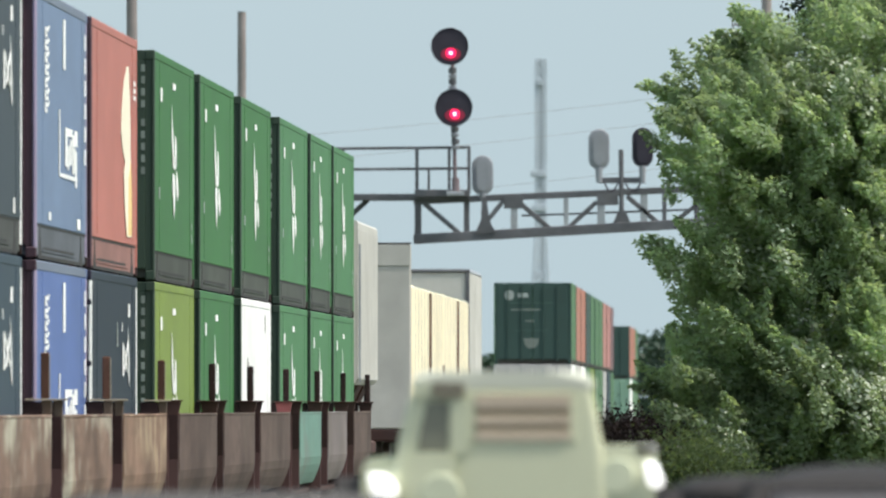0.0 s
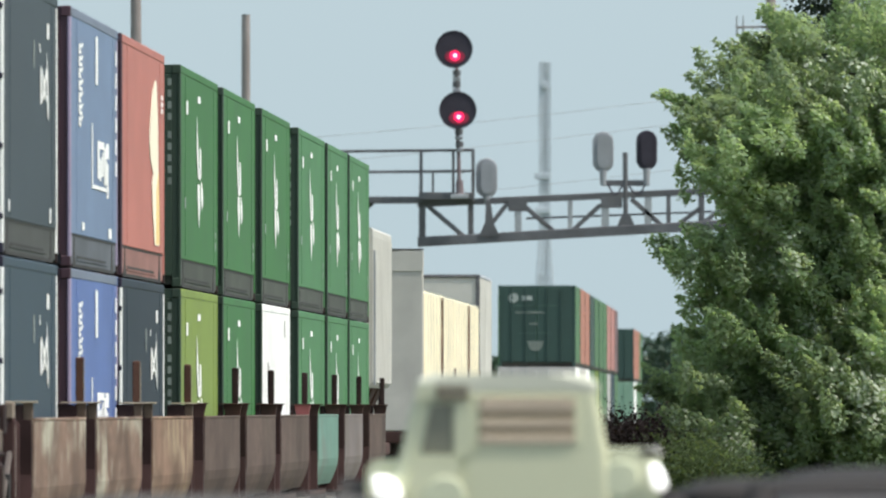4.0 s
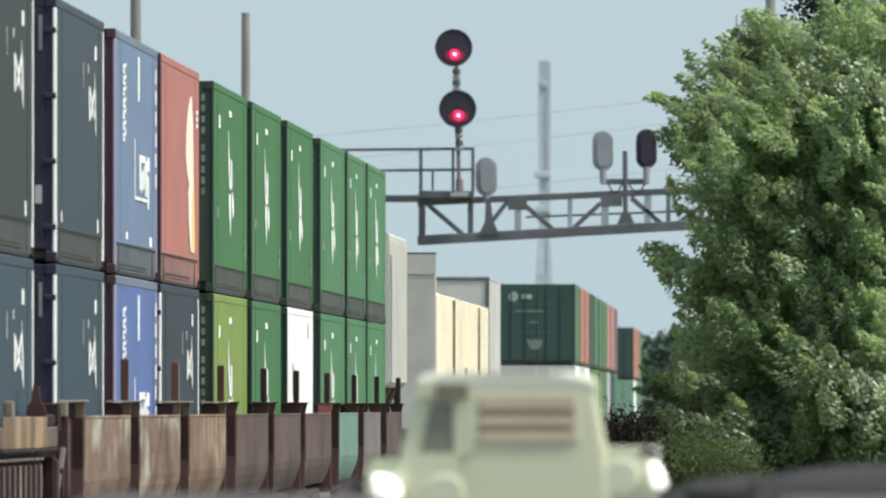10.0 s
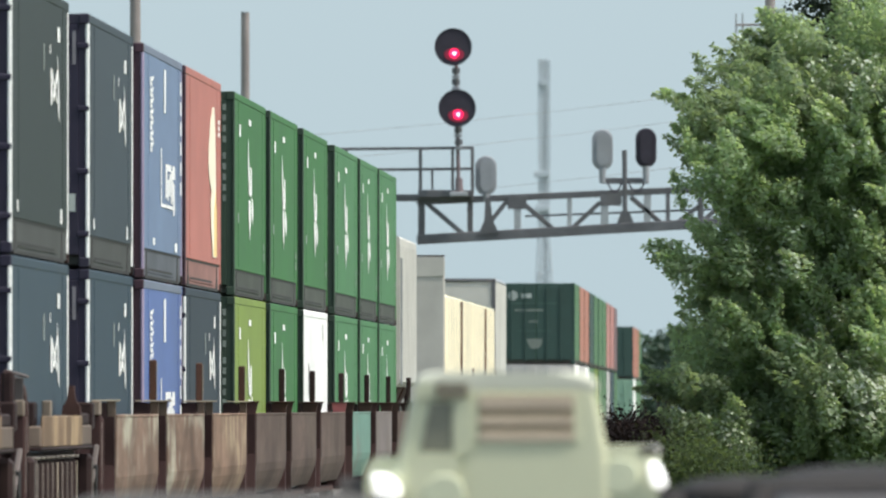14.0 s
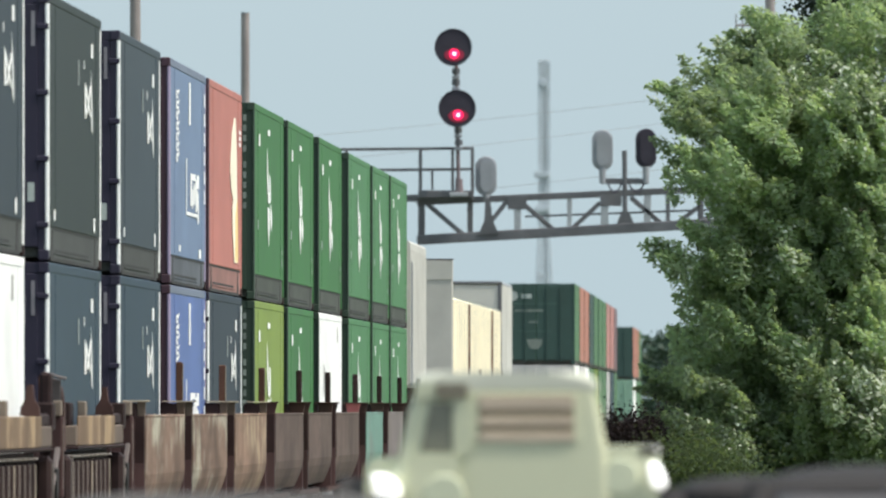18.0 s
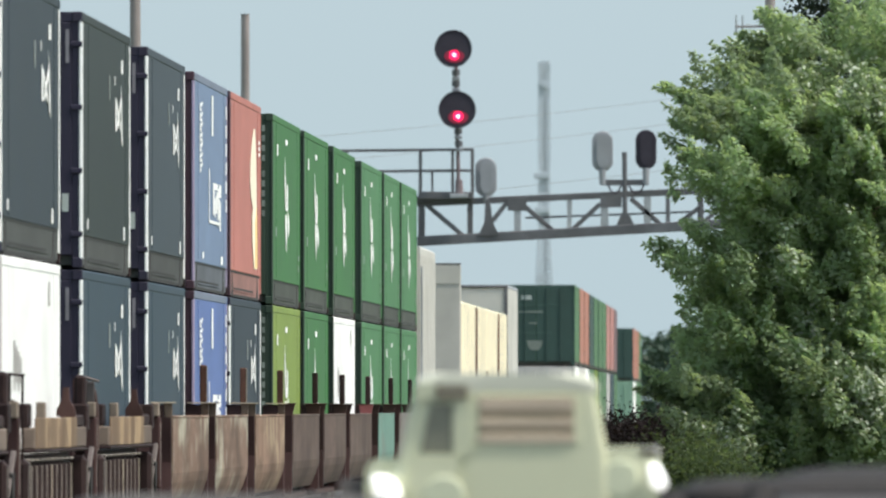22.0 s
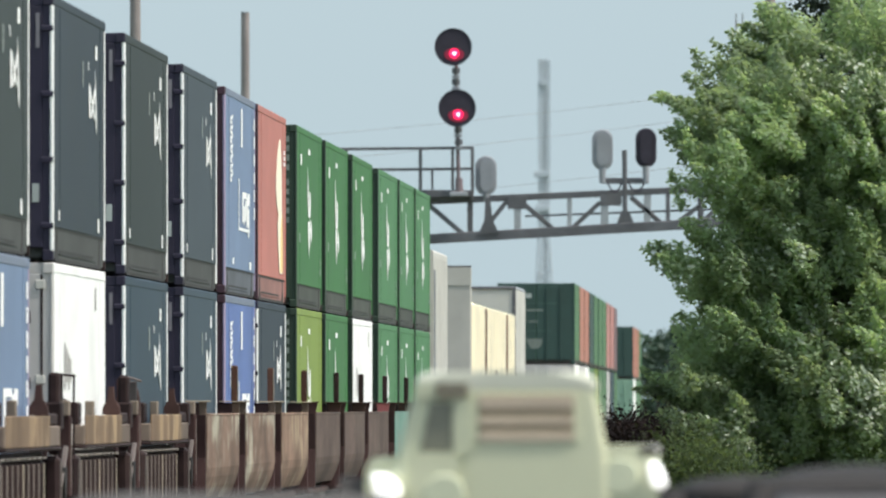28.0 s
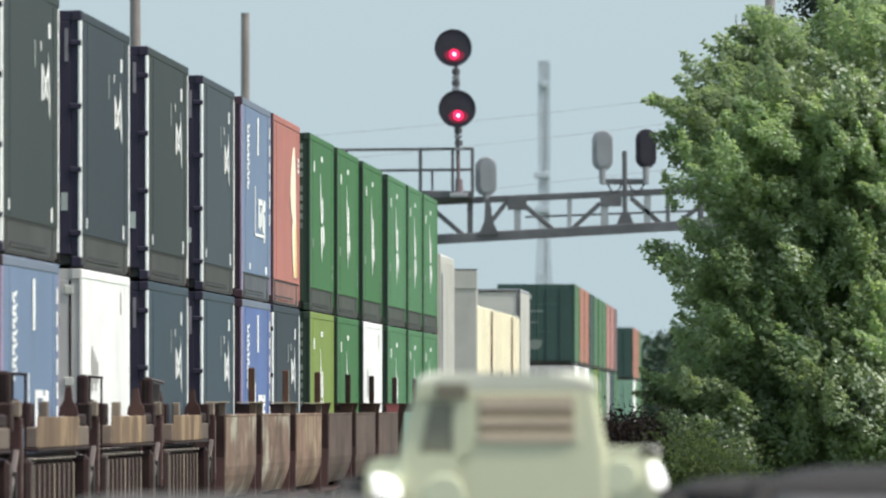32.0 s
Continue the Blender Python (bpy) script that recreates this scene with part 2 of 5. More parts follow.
M_BEAM = material("bare_brown_beam_steel", (0.165, 0.128, 0.105), spec=0.2, rough=0.8, vary=0.2, streak=0.4, dirt=(0.075, 0.055, 0.048), dirt_amount=0.3)
M_BLOCK = material("scraped_grey_block", (0.225, 0.185, 0.150), spec=0.2, rough=0.8, vary=0.25, streak=0.4, dirt=(0.12, 0.09, 0.07), dirt_amount=0.3)
M_SLATEDGE = material("sunlit_grey_slat_edge", (0.215, 0.182, 0.158), spec=0.2, rough=0.8, vary=0.35, streak=0.4, dirt=(0.085, 0.062, 0.052), dirt_amount=0.3)
M_MAROON = material("faded_brown_car_paint", (0.113, 0.081, 0.07), spec=0.15, rough=0.8, vary=0.2, streak=0.5, dirt=(0.048, 0.034, 0.029), dirt_amount=0.35, scuff=(0.145, 0.118, 0.098), scuff_amount=0.35, streak_size=(0.8, 0.14, 0.4), along=0.15)
M_TEALCAR = material("faded_teal_car_paint", (0.13, 0.26, 0.21), rough=0.65, vary=0.2, streak=0.4, dirt=(0.10, 0.15, 0.12), dirt_amount=0.2, scuff=(0.15, 0.135, 0.12), scuff_amount=0.6)
# brown end steel that also carries the shade between cars
M_GAP = material("rusty_steel_and_gap_shade", (0.0588, 0.0318, 0.0311), spec=0.15, rough=0.85, vary=0.3, streak=0.5, dirt=(0.05, 0.03, 0.028), dirt_amount=0.3)
M_GREYCAR = material("grey_car_paint", (0.165, 0.136, 0.131), rough=0.7, vary=0.15, streak=0.5, dirt_amount=0.2)
M_BRAKEGREY = material("dull_grey_brake_panel", (0.085, 0.08, 0.082), spec=0.2, rough=0.8, vary=0.25, streak=0.5, dirt=(0.04, 0.03, 0.03))
M_STRUCT = material("weathered_signal_steel", (0.09718, 0.1003, 0.1109), rough=0.65, vary=0.25, dirt_amount=0.25, dirt=(0.15, 0.135, 0.135))
M_GALV = material("galvanised_steel", (0.34, 0.36, 0.38), rough=0.5, metal=0.3, vary=0.15)
M_BLACK = material("matt_black_paint", (0.046, 0.042, 0.056), spec=0.15, rough=0.8, vary=0.15)
M_MAST = material("reddish_grey_mast_paint", (0.165, 0.125, 0.135), rough=0.6, vary=0.2, dirt_amount=0.3, dirt=(0.26, 0.24, 0.25))
M_HEADGREY = material("silver_signal_paint", (0.265, 0.28, 0.305), rough=0.5, vary=0.12, streak=0.3, dirt=(0.2, 0.2, 0.2))
M_LENS = material("lit_red_lens", (0.6, 0.02, 0.05), rough=0.2, vary=0.02, glow=(1.0, 0.012, 0.10), glow_strength=1.7)
M_LENSHALO = material("red_lens_halo", (0.08, 0.01, 0.02), rough=0.4, vary=0.02, glow=(1.0, 0.01, 0.13), glow_strength=0.16)
M_LENSCORE = material("lamp_behind_red_lens", (0.9, 0.4, 0.4), rough=0.2, vary=0.02, glow=(1.0, 0.38, 0.50), glow_strength=3.5)
M_POLE = material("weathered_pole_wood", (0.268, 0.240, 0.232), rough=0.9, vary=0.2, streak=0.6, dirt=(0.19, 0.165, 0.16))
M_TOWER = material("grey_tower_steel", (0.414, 0.4657, 0.5117), rough=0.6, vary=0.05)
M_WIRE = material("wire", (0.36, 0.38, 0.40), rough=0.6)
M_WHITE = material("white_lettering", (0.896, 0.907, 0.896), rough=0.5, vary=0.05)
M_CREAMDECAL = material("pale_cream_decal", (0.90, 0.82, 0.65), rough=0.5, vary=0.08)
M_DOORTEXT = material("worn_white_stencil", (0.36, 0.40, 0.38), rough=0.6, vary=0.15)
M_STENCIL = material("faded_stencil_paint", (0.1819, 0.2165, 0.1905), rough=0.7, vary=0.25)
M_FAINT = material("faint_green_stripe", (0.052, 0.105, 0.082), rough=0.7, vary=0.15)
M_PLACARD = material("dull_grey_placard", (0.19, 0.18, 0.20), rough=0.6, vary=0.15)
M_YELLOW = material("pale_yellow_decal", (0.85, 0.62, 0.25), rough=0.5, vary=0.08)
# pale corner posts: sun gleam along the edges put into the colour
M_GLEAM = material("bright_corner_gleam", (0.80, 0.81, 0.80), rough=0.35, vary=0.08)
# tyre rubber, also the near-black shade painted on container rails
M_RUBBERSHADE = material("black_rubber_and_slot_shade", (0.02, 0.02, 0.02), rough=0.85, vary=0.2)
M_GLASS = glass("dark_window_glass")
M_BARK = material("bark", (0.10, 0.08, 0.06), rough=0.95, vary=0.3, bump=0.8)
M_LEAF = leafy("broad_leaf", (0.328, 0.424, 0.284), through=0.67, rough=0.55)
M_LEAFPALE = leafy("silvery_leaf_underside", (0.47, 0.52, 0.42), through=0.3, rough=0.35)
M_LEAFLOW = leafy("low_bush_leaf", (0.075, 0.105, 0.055), through=0.6, rough=0.8)
M_PLUM = leafy("plum_leaf", (0.02, 0.0135, 0.0145), through=0.3, rough=0.95)
M_LEAFDARK = leafy("dark_leaf", (0.03, 0.045, 0.03), through=0.2)
M_LEAFFAR = leafy("far_leaf", (0.05, 0.09, 0.06), through=0.2)


def box_paint(name, rgb, rough=0.4):
    return material(name, rgb, rough=rough + 0.15, spec=0.3, vary=0.07, streak=0.2, dirt=tuple(c * 0.45 + 0.02 for c in rgb), dirt_amount=0.1, grain=3.0, along=0.15)


# rail tones: grime, and shade under the side sheet put into colour
P_RAIL = material("grimy_shaded_bottom_rail", (0.068, 0.066, 0.055), rough=0.8, vary=0.3, streak=0.5, dirt=(0.035, 0.03, 0.028), dirt_amount=0.5)
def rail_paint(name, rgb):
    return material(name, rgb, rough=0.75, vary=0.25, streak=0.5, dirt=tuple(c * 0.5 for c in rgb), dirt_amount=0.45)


RAIL_GREEN = rail_paint("grimy_shaded_green_rail", (0.05, 0.058, 0.045))
RAIL_BLUE = rail_paint("grimy_shaded_blue_rail", (0.098, 0.112, 0.135))
RAIL_RED = rail_paint("grimy_shaded_red_rail", (0.27, 0.13, 0.112))
RAIL_SLATE = rail_paint("grimy_shaded_slate_rail", (0.046, 0.049, 0.046))
P_GREEN = box_paint("green_container_paint", (0.033, 0.143, 0.034))
P_GREENPALE = box_paint("sun_faded_green_container_paint", (0.055, 0.178, 0.066))
# green door ends: shade of the end face put into a darker green
P_GREENDARK = box_paint("shaded_green_door_paint", (0.027, 0.047, 0.032))
P_LIME = box_paint("lime_container_paint", (0.178, 0.2532, 0.04111))
P_SLATE = box_paint("slate_container_paint", (0.0170, 0.0262, 0.0385))
P_SLATEGREEN = box_paint("green_slate_container_paint", (0.01711, 0.0243, 0.02387))
P_SLATEPALE = box_paint("pale_slate_container_paint", (0.0315, 0.0445, 0.0585))
P_SLATEB = box_paint("slate_blue_container_paint", (0.0265, 0.0475, 0.0700))
P_NAVYSIDE = box_paint("dark_navy_container_paint", (0.01406, 0.02337, 0.03822))
P_LILAC = box_paint("lilac_edge_paint", (0.30, 0.25, 0.36))
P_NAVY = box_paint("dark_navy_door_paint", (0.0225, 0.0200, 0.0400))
P_BLUE = box_paint("blue_container_paint", (0.145, 0.205, 0.325))
P_BLUETRIM = box_paint("grey_blue_rail_paint", (0.15, 0.18, 0.245))
P_BLUEB = box_paint("strong_blue_container_paint", (0.092, 0.1472, 0.3533))
P_RED = box_paint("faded_red_container_paint", (0.4256, 0.152, 0.1254))
P_WHITE = box_paint("white_container_paint", (0.86, 0.87, 0.86))
P_GREYDOOR = box_paint("grey_door_paint", (0.47, 0.455, 0.445))
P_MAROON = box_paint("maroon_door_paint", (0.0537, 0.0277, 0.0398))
P_FARGREEN = box_paint("far_dark_green_paint", (0.034, 0.069, 0.060))
P_FARSIDE = box_paint("far_green_paint", (0.075, 0.17, 0.075))
P_ORANGE = box_paint("orange_container_paint", (0.416, 0.176, 0.128))
P_PINK = box_paint("faded_pink_container_paint", (0.46, 0.21, 0.19))
P_MAUVE = box_paint("dull_mauve_container_paint", (0.17, 0.10, 0.11))
P_CREAM = box_paint("cream_wrap", (0.86, 0.77, 0.56), rough=0.5)
P_HOPPER = box_paint("pale_grey_hopper_paint", (0.5, 0.495, 0.46), rough=0.55)
P_HOPPEREND = box_paint("grey_steel_end", (0.425, 0.415, 0.38), rough=0.55)

# ---- ground and track ----
SLOPE = 0.01858
TURN = -math.degrees(math.atan(SLOPE))


def line_x(d, off=0.0):
    """Centre of the line at depth d."""
    return -3.579 - 1.30 + off + SLOPE * (d - 259.0)


def on_line(d, z=0.0, off=0.0):
    return pose(line_x(d, off), d, z, 0, 0, TURN)


def ground():
    g = Shape()
    xs = [-2500, -600, -150, -40, -16, 16, 40, 150, 600, 2500]
    ys = [-400, -60, 0, 60, 130, 200, 300, 420, 600, 900, 1500, 2500, 4600]
    for y in ys:
        for x in xs:
            g.v.append((x, y, -0.62))
    n = len(xs)
    for j in range(len(ys) - 1):
        for i in range(n - 1):
            g.f.append((j * n + i, j * n + i + 1, (j + 1) * n + i + 1, (j + 1) * n + i))
    ob = part("ground", g, M_GRASS)
    tagged(ob, "rough grass and dirt ground along the railway", "ground", kind="structure")
    bed = Shape()
    for off in (0.0,):
        prof = [(-2.9, -0.60), (-1.75, -0.17), (1.75, -0.17), (2.9, -0.60)]
        bed.loft([[(line_x(d) + x, d, z) for x, z in prof] for d in (-50, 100, 300, 600, 1500)])
    tagged(part("ballast", bed, M_GROUND), "grey crushed stone ballast bed under the track", "ballast", kind="structure")
    for side in (-0.7525, 0.7525):
        r = Shape()
        prof = [(-0.07, -0.17), (0.07, -0.17), (0.012, -0.13), (0.012, -0.04), (0.036, -0.03), (0.036, 0.0), (-0.036, 0.0), (-0.036, -0.03), (-0.012, -0.04), (-0.012, -0.13)]
        r.loft([[(line_x(d) + side + x, d, z) for x, z in prof] for d in (-50, 300, 1500)])
        tagged(part("rail", r, M_RAIL), "worn steel rail on the ballast", "rail", kind="structure")
    t = Shape()
    for k in range(700):
        d = 90 + k * 0.6
        x = line_x(d)
        t.box(x - 1.28, x + 1.28, d - 0.11, d + 0.11, -0.30, -0.172)
    tagged(part("sleepers", t, M_TIE), "dark timber sleepers under the rails", "sleepers", kind="stuff")
    lot = Shape()
    lot.box(-4.6, 9.0, -30, 170, -0.9, -0.06, 0.05)
    tagged(part("pavement", lot, M_ASPHALT), "dark asphalt parking strip beside the railway", "pavement", kind="structure")


ground()

# ---- containers ----
W = 1.295


def marks(parent, box, kind, L, H):
    """Plain shapes of the markings on the long side facing the lot; y along the side, z up."""
    rnd = random.Random(box)
    x0, x1 = W + 0.002, W + 0.007

    def put(name, y0, y1, z0, z1, mat=M_WHITE, lean=0.0):
        s = Shape()
        s.loft([[(x, y0 * L, z0 * H), (x, y1 * L, z0 * H), (x, y1 * L + lean, z1 * H), (x, y0 * L + lean, z1 * H)] for x in (x0, x1)])
        part(name, s, mat, parent)

    if kind == "green":
        for pts in (((0.425, 0.79), (0.44, 0.72), (0.475, 0.60), (0.475, 0.52), (0.445, 0.525), (0.425, 0.63)),
                    ((0.505, 0.66), (0.535, 0.65), (0.545, 0.53), (0.50, 0.52)),
                    ((0.44, 0.55), (0.53, 0.56), (0.54, 0.515), (0.50, 0.50), (0.45, 0.51)),
                    ((0.445, 0.49), (0.50, 0.485), (0.51, 0.40), (0.48, 0.285), (0.465, 0.33), (0.445, 0.42)),
                    ((0.545, 0.50), (0.58, 0.46), (0.59, 0.40), (0.56, 0.365), (0.535, 0.42))):
            g = 0.015 * rnd.random()
            s = Shape()
            s.loft([[(x, a * L, (b + g) * H) for a, b in pts] for x in (x0, x1)])
            part("logo_stroke", s, M_WHITE, parent)
        put("small_mark", 0.93, 0.945, 0.20, 0.24, M_DOORTEXT)
        put("small_mark", 0.93, 0.945, 0.26, 0.29, M_DOORTEXT)
        put("number_mark", 0.15, 0.19, 0.79, 0.85)
        put("number_mark", 0.45, 0.52, 0.865, 0.895)
        put("small_mark", 0.11, 0.135, 0.36, 0.41, M_DOORTEXT)
    elif kind == "slate":
        for pts in (((0.792, 0.775), (0.806, 0.72), (0.824, 0.60), (0.824, 0.525), (0.806, 0.55), (0.796, 0.66)),
                    ((0.672, 0.715), (0.690, 0.70), (0.704, 0.64), (0.700, 0.58), (0.676, 0.575)),
                    ((0.690, 0.715), (0.704, 0.705), (0.790, 0.600), (0.784, 0.585), (0.752, 0.615), (0.700, 0.685)),
                    ((0.716, 0.600), (0.728, 0.590), (0.796, 0.700), (0.790, 0.715), (0.764, 0.68)),
                    ((0.660, 0.765), (0.668, 0.765), (0.668, 0.80), (0.660, 0.80))):
            g = 0.012 * rnd.random()
            s = Shape()
            s.loft([[(x + 0.0006 * pts[0][1], a * L, (b + g) * H) for a, b in pts] for x in (x0, x1)])
            part("logo_stroke", s, M_WHITE, parent)
        put("number_mark", 0.80, 0.835, 0.83, 0.885)
        put("number_mark", 0.10, 0.118, 0.155, 0.195)
        put("number_mark", 0.85, 0.875, 0.145, 0.20)
        put("small_mark", 0.55, 0.562, 0.70, 0.80, M_DOORTEXT)
    elif kind == "blue":
        for k in range(14):
            put("letter_bar", 0.170, 0.232 if k % 4 else 0.21, 0.55 + 0.0235 * k, 0.564 + 0.0235 * k)
            put("letter_bar", 0.165 + 0.06 * (k % 2), 0.19 + 0.06 * (k % 2), 0.562 + 0.0235 * k, 0.572 + 0.0235 * k)
        put("vertical_bar", 0.52, 0.56, 0.74, 0.93)
        for y0, y1, z0, z1 in ((0.44, 0.455, 0.33, 0.58), (0.44, 0.62, 0.325, 0.34), (0.56, 0.60, 0.37, 0.52), (0.60, 0.70, 0.49, 0.52), (0.64, 0.68, 0.38, 0.46), (0.70, 0.74, 0.35, 0.50), (0.74, 0.80, 0.46, 0.52), (0.76, 0.79, 0.30, 0.44), (0.58, 0.80, 0.325, 0.34), (0.61, 0.63, 0.36, 0.45), (0.66, 0.69, 0.40, 0.48), (0.72, 0.76, 0.36, 0.45)):
            put("logo_stroke", y0, y1, z0, z1)
        put("small_mark", 0.24, 0.28, 0.15, 0.18)
        put("small_mark", 0.80, 0.86, 0.14, 0.18)
        for k in range(6):
            put("edge_mark", 0.95, 0.975, 0.40 + 0.09 * k, 0.46 + 0.09 * k)
    elif kind == "red":
        s = Shape()
        pts = [(0.765, 0.87), (0.70, 0.80), (0.655, 0.68), (0.64, 0.59), (0.665, 0.52), (0.735, 0.465), (0.70, 0.42), (0.715, 0.30), (0.765, 0.16),
               (0.87, 0.16), (0.865, 0.30), (0.85, 0.45), (0.845, 0.60), (0.83, 0.75), (0.80, 0.87)]
        s.loft([[(x, a * L, b * H) for a, b in pts] for x in (x0, x1)])
        part("logo_shape", s, M_CREAMDECAL, parent, "pale cream swoosh")
        s = Shape()
        s.loft([[(x + 0.003, a * L, b * H) for a, b in ((0.79, 0.165), (0.875, 0.165), (0.868, 0.34), (0.85, 0.48), (0.80, 0.40))] for x in (x0, x1)])
        part("logo_shape", s, M_YELLOW, parent, "yellow patch")
        for k in range(3):
            put("number_mark", 0.92, 0.965, 0.74 + 0.03 * k, 0.76 + 0.03 * k)
    elif kind == "white":
        for k in range(4):
            put("small_mark", 0.21 + 0.035 * k, 0.23 + 0.035 * k, 0.52 + 0.03 * (k % 2), 0.70 - 0.02 * k, P_GREYDOOR)
        for k in range(3):
            put("small_mark", 0.23 + 0.035 * k, 0.245 + 0.035 * k, 0.20 + 0.04 * (k % 2), 0.36, P_GREYDOOR)
        put("small_mark", 0.80, 0.82, 0.84, 0.93, P_GREYDOOR)


def container(name, label, group, paint, door, kind, L=16.15, H=2.9, trim=None, skirt=True, seed=1):
    """A freight container: y runs along it from the end that faces the lot, z from its base."""
    ob = thing(name, label, "container", group)
    sk = 0.385 if skirt else 0.16
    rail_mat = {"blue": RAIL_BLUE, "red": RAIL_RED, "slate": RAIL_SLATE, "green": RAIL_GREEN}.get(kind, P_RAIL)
    # bottom rail a little back under the side sheet, grime and shade in colour
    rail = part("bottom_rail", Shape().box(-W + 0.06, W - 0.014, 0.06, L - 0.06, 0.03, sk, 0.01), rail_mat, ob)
    if skirt:
        # near-black strips and wedges: shade of the rail's recesses put into colour
        part("rail_slot", Shape().box(W - 0.016, W - 0.0105, 2.4, L - 3.6, 0.105, 0.135, 0.002), M_RUBBERSHADE, rail)
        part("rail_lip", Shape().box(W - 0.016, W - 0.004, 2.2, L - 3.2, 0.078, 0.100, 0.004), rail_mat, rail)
        part("rail_gap", Shape().box(W - 0.016, W - 0.009, 0.2, L - 0.2, sk - 0.040, sk - 0.018), M_RUBBERSHADE, rail)
        part("rail_foot", Shape().box(W - 0.016, W - 0.0105, 1.6, L - 1.6, 0.0, 0.042, 0.002), M_RUBBERSHADE, rail)
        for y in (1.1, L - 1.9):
            part("rail_gusset", Shape().prism([(y - 0.1, 0.0), (y + 0.95, 0.0), (y + 0.56, 0.20), (y + 0.50, sk - 0.05), (y + 0.32, sk - 0.05), (y + 0.24, 0.20)], 0, W - 0.016, W - 0.008), M_RUBBERSHADE, rail)
    part("body", Shape().box(-W + 0.02, W - 0.004, 0.05, L - 0.03, sk - 0.02, H - 0.02, 0.015), paint, ob)
    for f in (0.13, 0.90):
        part("seam_strip", Shape().box(W - 0.005, W + 0.001, L * f, L * f + 0.12, sk + 0.03, H - 0.12, 0.002), paint, ob)
    part("top_rail", Shape().box(W - 0.06, W + 0.003, 0.2, L, H - 0.11, H, 0.012), P_BLUETRIM if kind == "blue" else paint, ob)
    part("top_rail", Shape().box(-W - 0.003, -W + 0.06, 0.0, L, H - 0.11, H, 0.012), paint if kind else door, ob)
    for x0, x1 in ((W - 0.032, W + 0.004), (-W - 0.004, -W + 0.032)):
        for y0, y1 in ((-0.02, 0.30), (L - 0.18, L)):
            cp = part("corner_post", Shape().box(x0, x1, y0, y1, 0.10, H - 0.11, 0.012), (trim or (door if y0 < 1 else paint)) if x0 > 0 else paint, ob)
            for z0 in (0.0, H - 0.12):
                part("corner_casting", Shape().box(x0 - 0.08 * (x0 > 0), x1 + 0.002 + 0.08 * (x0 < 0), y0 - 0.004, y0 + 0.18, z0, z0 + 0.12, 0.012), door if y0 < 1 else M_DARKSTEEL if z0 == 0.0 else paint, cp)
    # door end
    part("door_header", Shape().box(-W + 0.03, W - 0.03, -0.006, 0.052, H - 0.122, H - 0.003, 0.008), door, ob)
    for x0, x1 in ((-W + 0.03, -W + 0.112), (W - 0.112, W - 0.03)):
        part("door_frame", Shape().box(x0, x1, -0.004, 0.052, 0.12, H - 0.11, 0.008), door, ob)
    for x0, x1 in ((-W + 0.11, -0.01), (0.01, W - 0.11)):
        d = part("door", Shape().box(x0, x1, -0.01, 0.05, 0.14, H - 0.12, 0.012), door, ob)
        for f in (0.3, 0.7):
            x = x0 + (x1 - x0) * f
            part("lock_rod", Shape().tube((x, -0.035, 0.10), (x, -0.035, H - 0.10), 0.018, n=8), door if door is not P_GREYDOOR else M_GALV, d)
        for k in range(4 if trim is M_GLEAM or x0 < 0 else 0):
            z = 0.35 + k * (H - 0.75) / 3
            x = x1 if x0 > 0 else x0
            part("hinge", Shape().box(x - 0.02 - 0.094 * (x < 0), x + 0.02 + 0.096 * (x > 0), -0.03, -0.002, z, z + 0.065, 0.01), door, d)
    for k in range(9 if door is P_GREENDARK else 0):
        z = H * (0.46 + 0.052 * k + 0.03 * (k > 4))
        part("stencil_bar", Shape().box(W - 0.165, W - 0.115, -0.016, -0.011, z, z + H * 0.032), M_STENCIL, ob)
    if kind == "white" and door is P_GREYDOOR:
        part("door_seam", Shape().box(W - 0.135, W - 0.112, -0.016, -0.009, 0.15, H - 0.13), M_DARKSTEEL, ob)
        for z in (0.16, 0.54, 0.90):
            part("hinge_block", Shape().box(W - 0.19, W - 0.085, -0.030, -0.011, H * z, H * z + 0.10, 0.01), P_HOPPER, ob)
        for z in (0.30, 0.52, 0.77):
            part("placard", Shape().box(W - 0.36, W - 0.24, -0.018, -0.011, H * z, H * z + 0.13, 0.004), M_BRAKEGREY, ob)
        part("placard", Shape().box(W - 0.37, W - 0.30, -0.018, -0.011, H * 0.60, H * 0.72, 0.004), P_ORANGE, ob, "orange warning strip")
    if door is P_NAVY:
        part("placard", Shape().box(W - 0.185, W - 0.145, -0.018, -0.011, H * 0.80, H * 0.93), M_PLACARD, ob)
        part("placard", Shape().box(W - 0.225, W - 0.15, -0.018, -0.011, H * 0.22, H * 0.29), M_DOORTEXT, ob)
    if kind:
        marks(ob, seed, kind, L, H)
    return ob


# ---- rail cars ----


def bogie(parent, y):
    b = part("bogie", Shape().box(-1.05, 1.05, y - 0.25, y + 0.25, 0.42, 0.62, 0.04), M_BROWN, parent)
    for x in (-0.98, 0.98):
        s = Shape().prism([(y - 1.15, 0.40), (y - 0.9, 0.62), (y - 0.3, 0.66), (y + 0.3, 0.66), (y + 0.9, 0.62), (y + 1.15, 0.40), (y + 0.5, 0.30), (y - 0.5, 0.30)], 0, x - 0.07, x + 0.07)
        part("side_frame", s, M_BROWN, b)
    for dy in (-0.85, 0.85):
        a = Shape().tube((-0.85, y + dy, 0.46), (0.85, y + dy, 0.46), 0.08, n=10)
        part("axle", a, M_DARKSTEEL, b)
        for x in (-0.75, 0.75):
            w = Shape().tube((x - 0.07, y + dy, 0.46), (x + 0.07, y + dy, 0.46), 0.46, n=24)
            part("wheel", w, M_RAIL, b)


